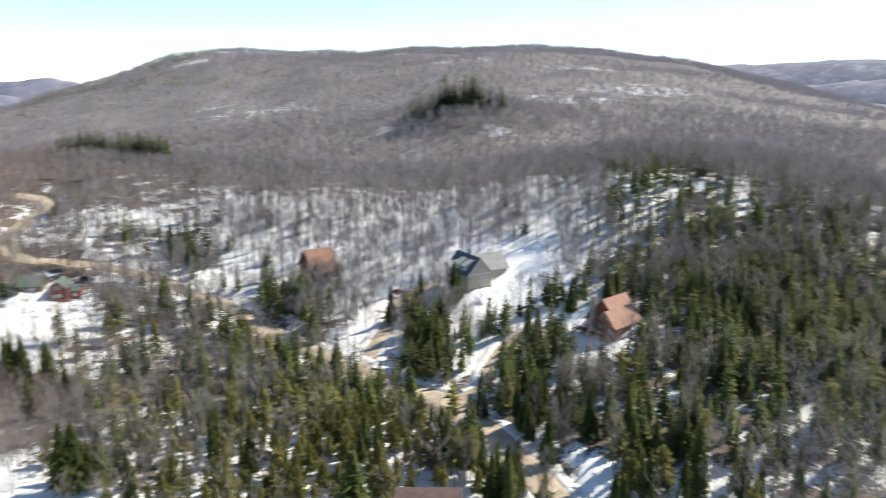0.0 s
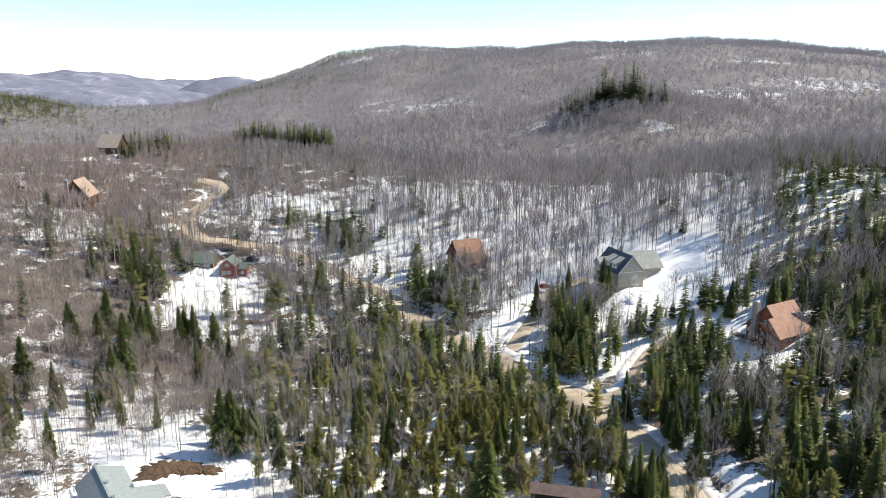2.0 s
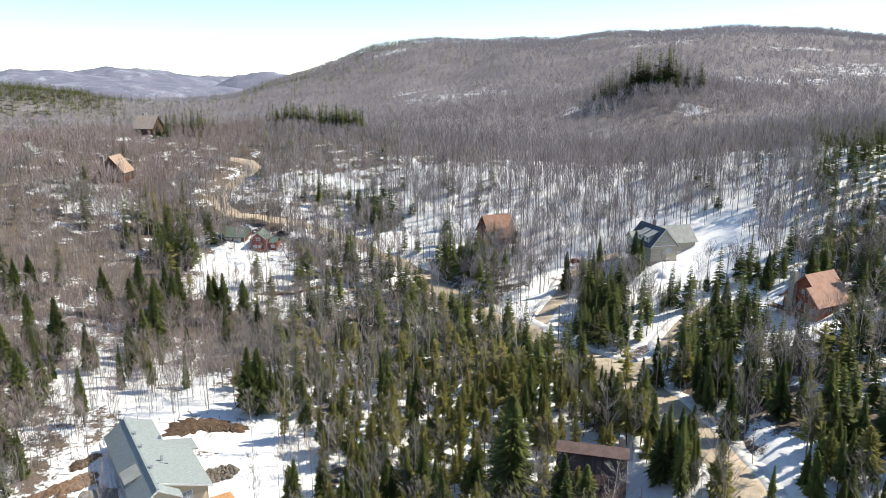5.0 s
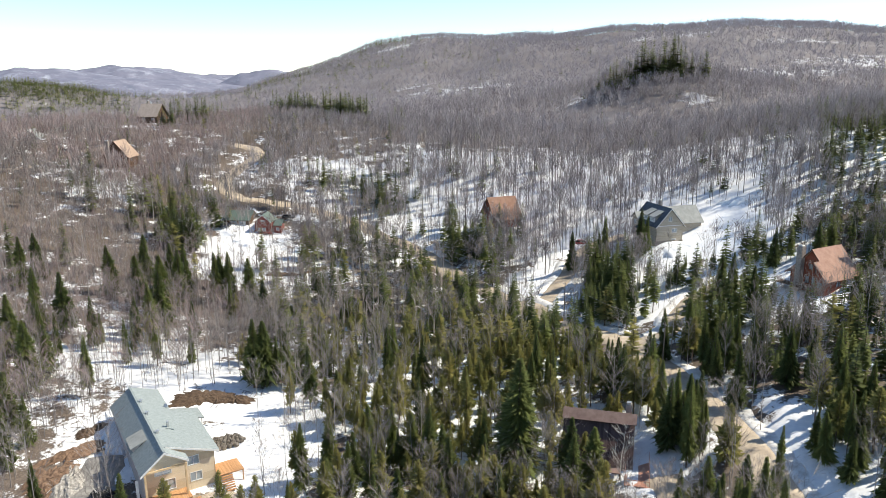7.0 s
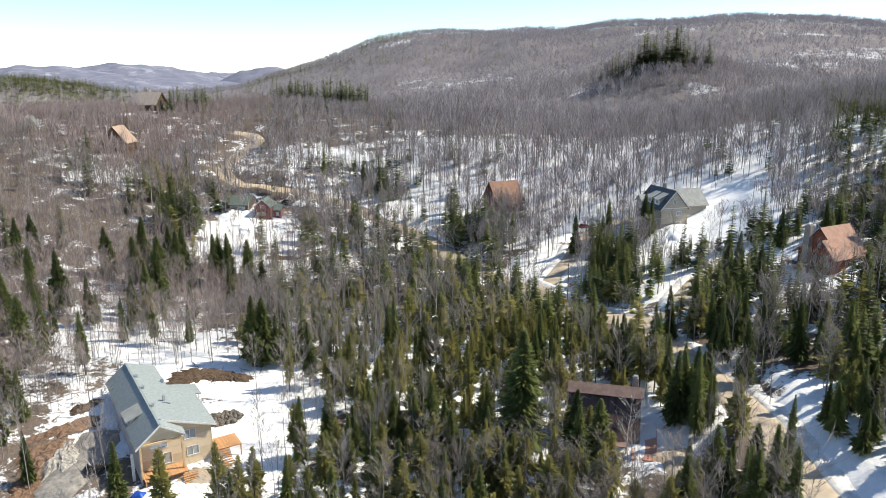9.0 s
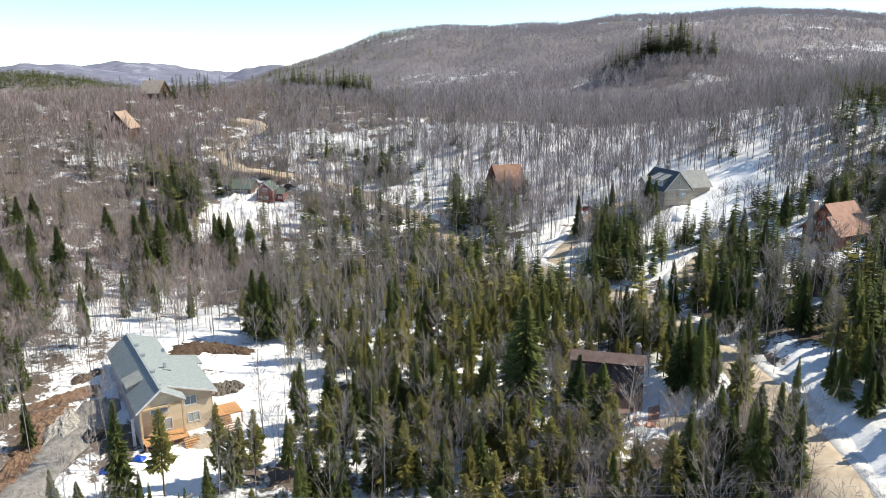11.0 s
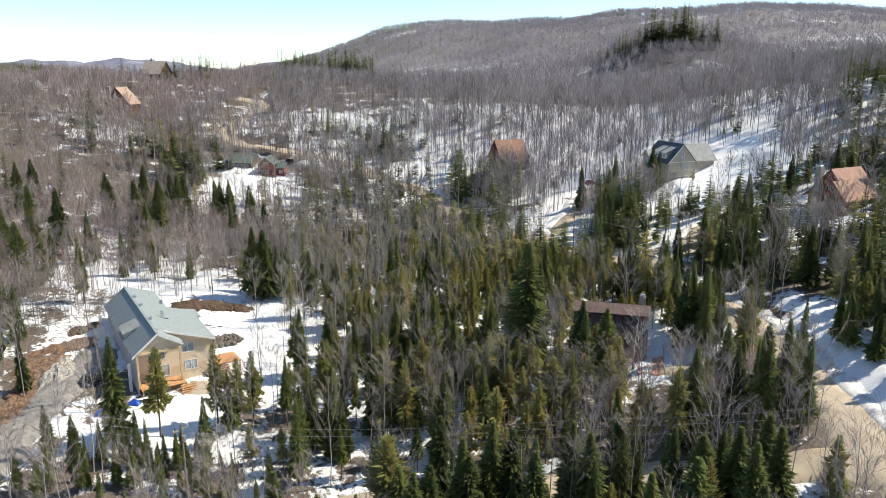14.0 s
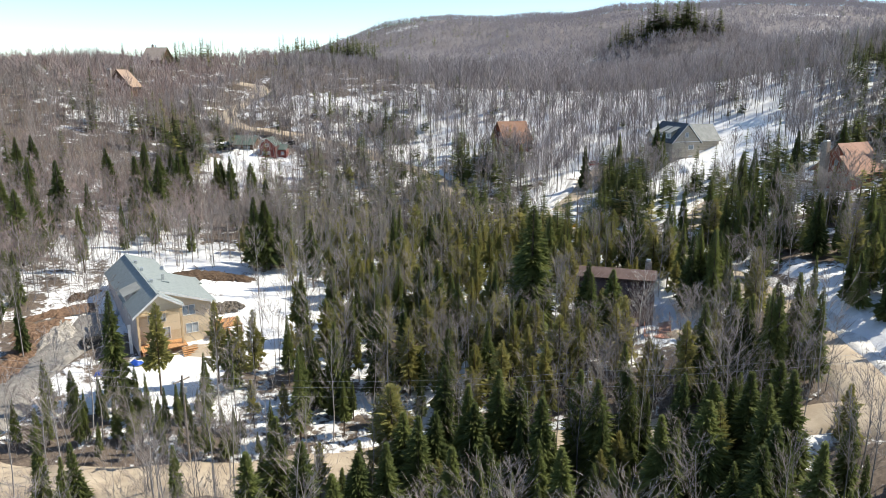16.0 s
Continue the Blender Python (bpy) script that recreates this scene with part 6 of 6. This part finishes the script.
mound("earth_mound", -88.5, 91.5, 6.0, 2.2, 0.4, 72, M_DIRT, "strip of brown earth beside the snowy yard", "earth pile", 3, 0.6)
mound("earth_mound", -90.5, 98.0, 3.0, 1.5, 0.6, 60, M_SOIL, "dark rooty earth at the wood's edge", "earth pile", 13, 0.6)
mound("earth_mound", -82.5, 76.0, 6.5, 2.6, 0.35, -62, M_DIRT, "churned reddish earth along the gravel drive", "earth pile", 14, 0.6)
mound("earth_mound", -87.0, 84.0, 5.0, 3.0, 0.4, -70, M_DIRT, "trampled brown earth at the yard's edge", "earth pile", 4)
mound("gravel_mound", -82.8, 84.0, 5.5, 1.9, 0.45, -68, M_RUBBLE, "strip of pale crushed stone beside the drive", "gravel pile", 5, 0.8)
mound("sand_patch", -60.5, 88.5, 5.5, 2.2, 0.35, 20, M_SAND, "trampled sandy earth before the porch", "earth patch", 6)
mound("earth_patch", -100.5, 190.5, 5.0, 2.0, 0.3, 20, M_DIRT, "bare earth patch in melting snow", "earth patch", 7)
mound("earth_patch", -92.5, 196.5, 4.0, 1.5, 0.3, 50, M_DIRT, "bare earth patch in melting snow", "earth patch", 8)
mound("snow_drift", -86.3, 99.3, 7.5, 2.0, 0.7, -42, M_SNOW, "long drift of old snow beside the shaded wall", "snow drift", 9, 0.15)
mound("snow_drift", 9.5, 218.5, 9.0, 4.5, 1.8, 25, M_SNOW, "smooth snow banked against the beige gable", "snow drift", 11, 0.03)
mound("rock_outcrop", 33.0, 243.5, 6.0, 2.2, 1.2, 10, M_SNOW, "snow-capped rock bank behind the garage", "rock bank", 10, 0.3)


def boulder(rng, r):
    bm = bmesh.new()
    bmesh.ops.create_icosphere(bm, subdivisions=2, radius=r)
    for v in bm.verts:
        v.co *= 1 + 0.28 * noise.noise(v.co * (1.3 / r) + Vector((rng.uniform(0, 50), 0, 0)))
        v.co.z *= 0.75
    return bm


def boulder_pile():
    h = rooted("boulder_pile", -66.9, 103.4, 50.0, "oval heap of dark field stones beside the house", "stone pile")
    rng = random.Random(5)
    for k in range(70):
        a, q = 2.4 * k, math.sqrt((k + 0.5) / 70)
        r = rng.uniform(0.3, 0.62)
        ob = part("boulder", boulder(rng, r), M_BOULDER, h)
        ob.location = (3.5 * q * math.cos(a), 2.0 * q * math.sin(a), 0.05 + 0.8 * (1 - q * q) + rng.uniform(-0.1, 0.15))
        ob.rotation_euler = (rng.uniform(0, 6), rng.uniform(0, 6), rng.uniform(0, 6))


boulder_pile()


def tarp(x, y, rz, sx, sy):
    n = 9
    u, v = np.meshgrid(np.linspace(-1, 1, n), np.linspace(-1, 1, n))
    c, s = math.cos(radians(rz)), math.sin(radians(rz))
    px, py = x + sx * u * c - sy * v * s, y + sx * u * s + sy * v * c
    pz = height(px, py) + 0.1 + 0.5 * np.clip(1 - np.maximum(abs(u), abs(v)) ** 2, 0, 1) * (1 + 0.4 * waves(px, py, 1.2, int(x * 3) % 50 + 60))
    i = np.arange(n * n).reshape(n, n)
    q = np.stack([i[:-1, :-1], i[:-1, 1:], i[1:, 1:], i[1:, :-1]], -1).reshape(-1, 4)
    tagged(new("tarpaulin", mesh_from("tarpaulin", np.stack([px, py, pz], -1).reshape(-1, 3), q, [M_TARP], smooth=True)), "crumpled blue tarpaulin over a pile on snow", "tarpaulin", group="tarpaulins")


tarp(-68.8, 77.3, 30, 1.3, 0.8)
tarp(-66.4, 80.6, 10, 0.9, 0.7)


# ---------------------------------------------------------------- outstanding trees
def stand_of(kind, spots, tall, seed, wide=1.0, label="", near=False):
    """Single trees that stand out of the wood, at given spots in plan."""
    rng = np.random.RandomState(seed)
    lib = {"spruce": SPRUCE, "cedar": CEDAR, "bare": BARE, "birch": BARE}[kind]
    lib = lib[0] if near or np.mean([p[1] for p in spots]) < 175 else lib[1]
    if kind == "spruce" and lib is SPRUCE[0]:
        lib = SPRUCE_FINE
    mats = {"spruce": [M_TRUNK, M_SPRUCE], "cedar": [M_TRUNK, M_CEDAR], "bare": [M_PALE_BARK, M_BROWN_TWIG], "birch": [M_BIRCH, M_BIRCH]}[kind]
    name = {"spruce": "spruce_tree", "cedar": "cedar_tree", "bare": "bare_tree", "birch": "birch_tree"}[kind]
    label = label or {"spruce": "tall pointed dark green spruce among bare hardwoods", "cedar": "bushy olive green cedar by the road", "bare": "broad leafless hardwood with many twigs", "birch": "pale leafless birch with spreading limbs"}[kind]
    models = [single_tree(name, label, "tree", "outstanding " + kind + " trees", v, mats, ("trunk", "crown")) for v in lib[:min(len(lib), len(spots))]]
    for i, (px, py) in enumerate(spots):
        hh = tall * rng.uniform(0.88, 1.1)
        w = hh * wide * rng.uniform(0.9, 1.15)
        m = pose(px, py, float(height(px, py)) - 0.05, rng.uniform(-1.5, 1.5), rng.uniform(-1.5, 1.5), rng.uniform(0, 360)) @ Matrix.Diagonal((w, w, hh, 1))
        ob = models[i] if i < len(models) else copy_thing(models[i % len(models)], Matrix())
        ob.matrix_basis = m


stand_of("spruce", [(-153, 148), (-152, 152), (-132, 130), (-124, 130), (-111, 106), (-126, 117), (-132, 155), (-130, 167), (-122, 153), (-115, 153), (-122, 167), (-113, 158), (-114, 162), (-106, 164), (-106, 166), (-103, 166), (-97, 166), (-87, 155), (-73, 125), (-71, 127), (-108, 139), (-109, 144)], 14.5, 201, 1.4)
stand_of("spruce", [(-99, 204), (-96, 204), (-86, 214), (-76, 208), (-71, 209), (-72, 204), (-66, 205), (-59, 203), (-62, 198), (-56, 185), (-82, 164), (-79, 151), (-67, 135), (-62, 174), (-55, 177), (-35, 214), (-38, 212), (-82, 207)], 13, 202, 1.2)
stand_of("spruce", [(-7, 220), (-8, 212), (-16, 212), (5, 218), (23, 183), (25, 180), (29, 173), (37, 199), (46, 193), (0, 138), (6, 141), (9, 153), (14, 154), (8, 126), (12, 120), (14, 121), (20, 148), (21, 129), (25, 140), (30, 135), (34, 136), (36, 124), (36, 155)], 12, 203, 1.1)
stand_of("spruce", [(-48, 96), (-45, 100), (-40, 96), (-40, 99), (-40, 105), (-36, 106), (-36, 96), (-29, 89), (-31, 86), (-32, 105), (-26, 102), (-24, 99), (-15, 93), (-36, 81), (-38, 79), (-21, 82)], 11, 204, 1.15)
stand_of("spruce", [(-6.2, 104.5), (-2.2, 102.5)], 13, 224, 1.55, "broad dark spruce before the brown cabin")
stand_of("spruce", [(30.2, 112.5), (31.0, 110.3), (33.2, 105.0), (34.6, 106.5), (33.5, 116.5), (36.5, 100.0), (37.8, 101.8), (36.0, 112.5)], 7.5, 225, 1.35, "bushy spruce beside the ploughed snow bank")
stand_of("cedar", [(33, 123), (38, 112)], 10, 226, 1.4, "rusty brown cedar beside the snow bank")
stand_of("spruce", [(12, 115), (13, 117), (10.5, 118), (15, 93), (13, 94), (1, 73), (11, 73)], 12, 205, 1.15)
stand_of("spruce", [(-32, 58), (-27, 54), (-30, 50), (-23, 52), (-22, 55), (-20, 57), (-18, 60), (-18, 70), (-14, 58), (-14, 66), (-12, 69), (-10, 70), (-7, 66), (-15, 67), (-17, 63), (-11, 60), (-20, 63)], 12.5, 206, 1.5)
stand_of("spruce", [(-4, 72), (-2, 70), (1, 75), (6, 72), (9, 71), (12, 71), (13, 67), (15, 74), (16, 70), (12, 59), (16, 59), (13, 62), (-4, 59), (4, 64), (8, 66)], 12.5, 207, 1.5)
stand_of("cedar", [(-53, 80.5), (-58.5, 75.5)], 12.5, 220, 0.95, "pale green sparse conifer before the unfinished house")
stand_of("spruce", [(-54, 51), (-48, 48), (-38, 51)], 11.5, 208, 0.9, "slender green spruce beside the lower road")
stand_of("spruce", [(-14.9, 107.5)], 19.5, 209, 1.85, "very tall broad spruce rising over the valley wood")
stand_of("spruce", [(23.5, 103.0)], 12.5, 210, 0.8, "leaning thin spruce at the edge of the road")
stand_of("spruce", [(14, 90), (17, 88), (9, 87), (20, 92), (18, 96)], 13, 217, 1.2, "young spruce in the roadside thicket")
stand_of("bare", [(16, 91), (12, 87), (7, 87), (3, 89), (-1, 92), (10, 91), (18, 92)], 9.5, 218, 1.2)
stand_of("cedar", [(-22, 65), (-23, 67)], 12.5, 211, 1.3)
stand_of("spruce", [(3.5, 216.5)], 17, 219, 1.3, "broad dark spruce in front of the slate-roofed house", near=True)
stand_of("birch", [(2.0, 105.8)], 11, 212, 1.3)
stand_of("birch", [(-44.6, 68.2)], 7.5, 213, 1.5, "rounded pale grey bush of fine bare twigs")
stand_of("birch", [(-50, 101)], 13, 214, 1.3, "pale grey bare tree with a rounded crown")
stand_of("bare", [(19, 92), (20.5, 90), (18, 94), (21, 96)], 10, 215, 1.4)
stand_of("bare", [(17, 54), (22, 52), (27, 57), (31, 60)], 14, 216, 1.3)
stand_of("spruce", [(-62, 71.5)], 15, 221, 1.0, "tall green spruce before the unfinished house")
stand_of("spruce", [(-68, 66.5), (-64, 66.5)], 7.5, 222, 1.2, "young green spruce beside the gravel drive")
stand_of("bare", [(-122, 210), (-127, 212), (-118, 207.5), (-112, 207), (-130, 209), (-138, 228), (-132, 229), (-126, 230), (-119, 229.5), (-112, 228), (-104, 226), (-98, 224), (-141, 231), (-107, 222), (-101, 220)], 13, 223, 1.2)
stand_of("bare", [(-222, 273), (-218, 270.5), (-214, 272), (-210, 270.5), (-206, 272), (-226, 275)], 9, 227, 1.25, "leafless hardwood below the crest house")
stand_of("bare", [(-221, 222.5), (-216.5, 223.5), (-225, 225)], 8, 228, 1.25, "leafless hardwood below the hillside cottage")


# ---------------------------------------------------------------- felled limbs and roots
def brush_pile(x, y, rx, ry, n, seed, label, mat):
    """Crooked limbs thrown on a heap, each a limb of its own."""
    h = rooted("brush_pile", x, y, 0, label, "brush pile")
    rng = random.Random(seed)
    for _ in range(n):
        s = Soup()
        a, ln = rng.uniform(0, 6.28), rng.uniform(1.2, 3.2)
        bx, by = rng.uniform(-rx, rx), rng.uniform(-ry, ry)
        z = float(height(x + bx, y + by)) - float(height(x, y)) + rng.uniform(0.05, 0.5)
        pts = [(bx + math.cos(a) * ln * f + rng.uniform(-0.12, 0.12), by + math.sin(a) * ln * f + rng.uniform(-0.12, 0.12), z + rng.uniform(-0.1, 0.35) * f) for f in (0, 0.35, 0.7, 1)]
        s.tube(pts, [0.09, 0.075, 0.055, 0.02], 4, 0)
        v, f, m = s.arrays()
        new("limb", mesh_from("limb", v, f, [mat])).parent = h


brush_pile(-79, 117, 5.0, 3.0, 34, 401, "tangle of dark roots and limbs on dug earth", M_TRUNK)
brush_pile(-72, 121, 3.0, 1.6, 14, 402, "heap of cut limbs behind the house", M_TRUNK)
brush_pile(-51, 213, 3.0, 2.0, 9, 403, "fallen pale birch limbs in the wood", M_BIRCH)
brush_pile(-92, 97, 2.5, 3.5, 14, 404, "scattered limbs at the yard's edge", M_TRUNK)
brush_pile(-88, 86, 3.0, 5.0, 14, 405, "scattered branches on churned earth", M_TRUNK)

stand_of("bare", [(-50, 229), (-46, 228), (-42, 229), (-38, 231), (-52, 233), (-36, 235), (-44, 225), (-48, 224), (-55, 228), (-40, 226)], 13.5, 224, 1.1)

car(-131.8, 210.6, 75, (0.03, 0.035, 0.05), "dark blue car parked beside the garage")
car(-116.0, 226.2, 10, (0.05, 0.055, 0.06), "dark parked car on the upper road")


stand_of("bare", [(-72, 60.5), (-67, 60), (-61, 58.5), (-56, 57), (-64, 63.5), (-58, 64), (-52, 62), (-47, 58), (-44, 55), (-70, 47), (-62, 48), (-50, 47), (-40, 62)], 8.5, 225, 1.4, "bushy leafless hardwood beside the lower road")
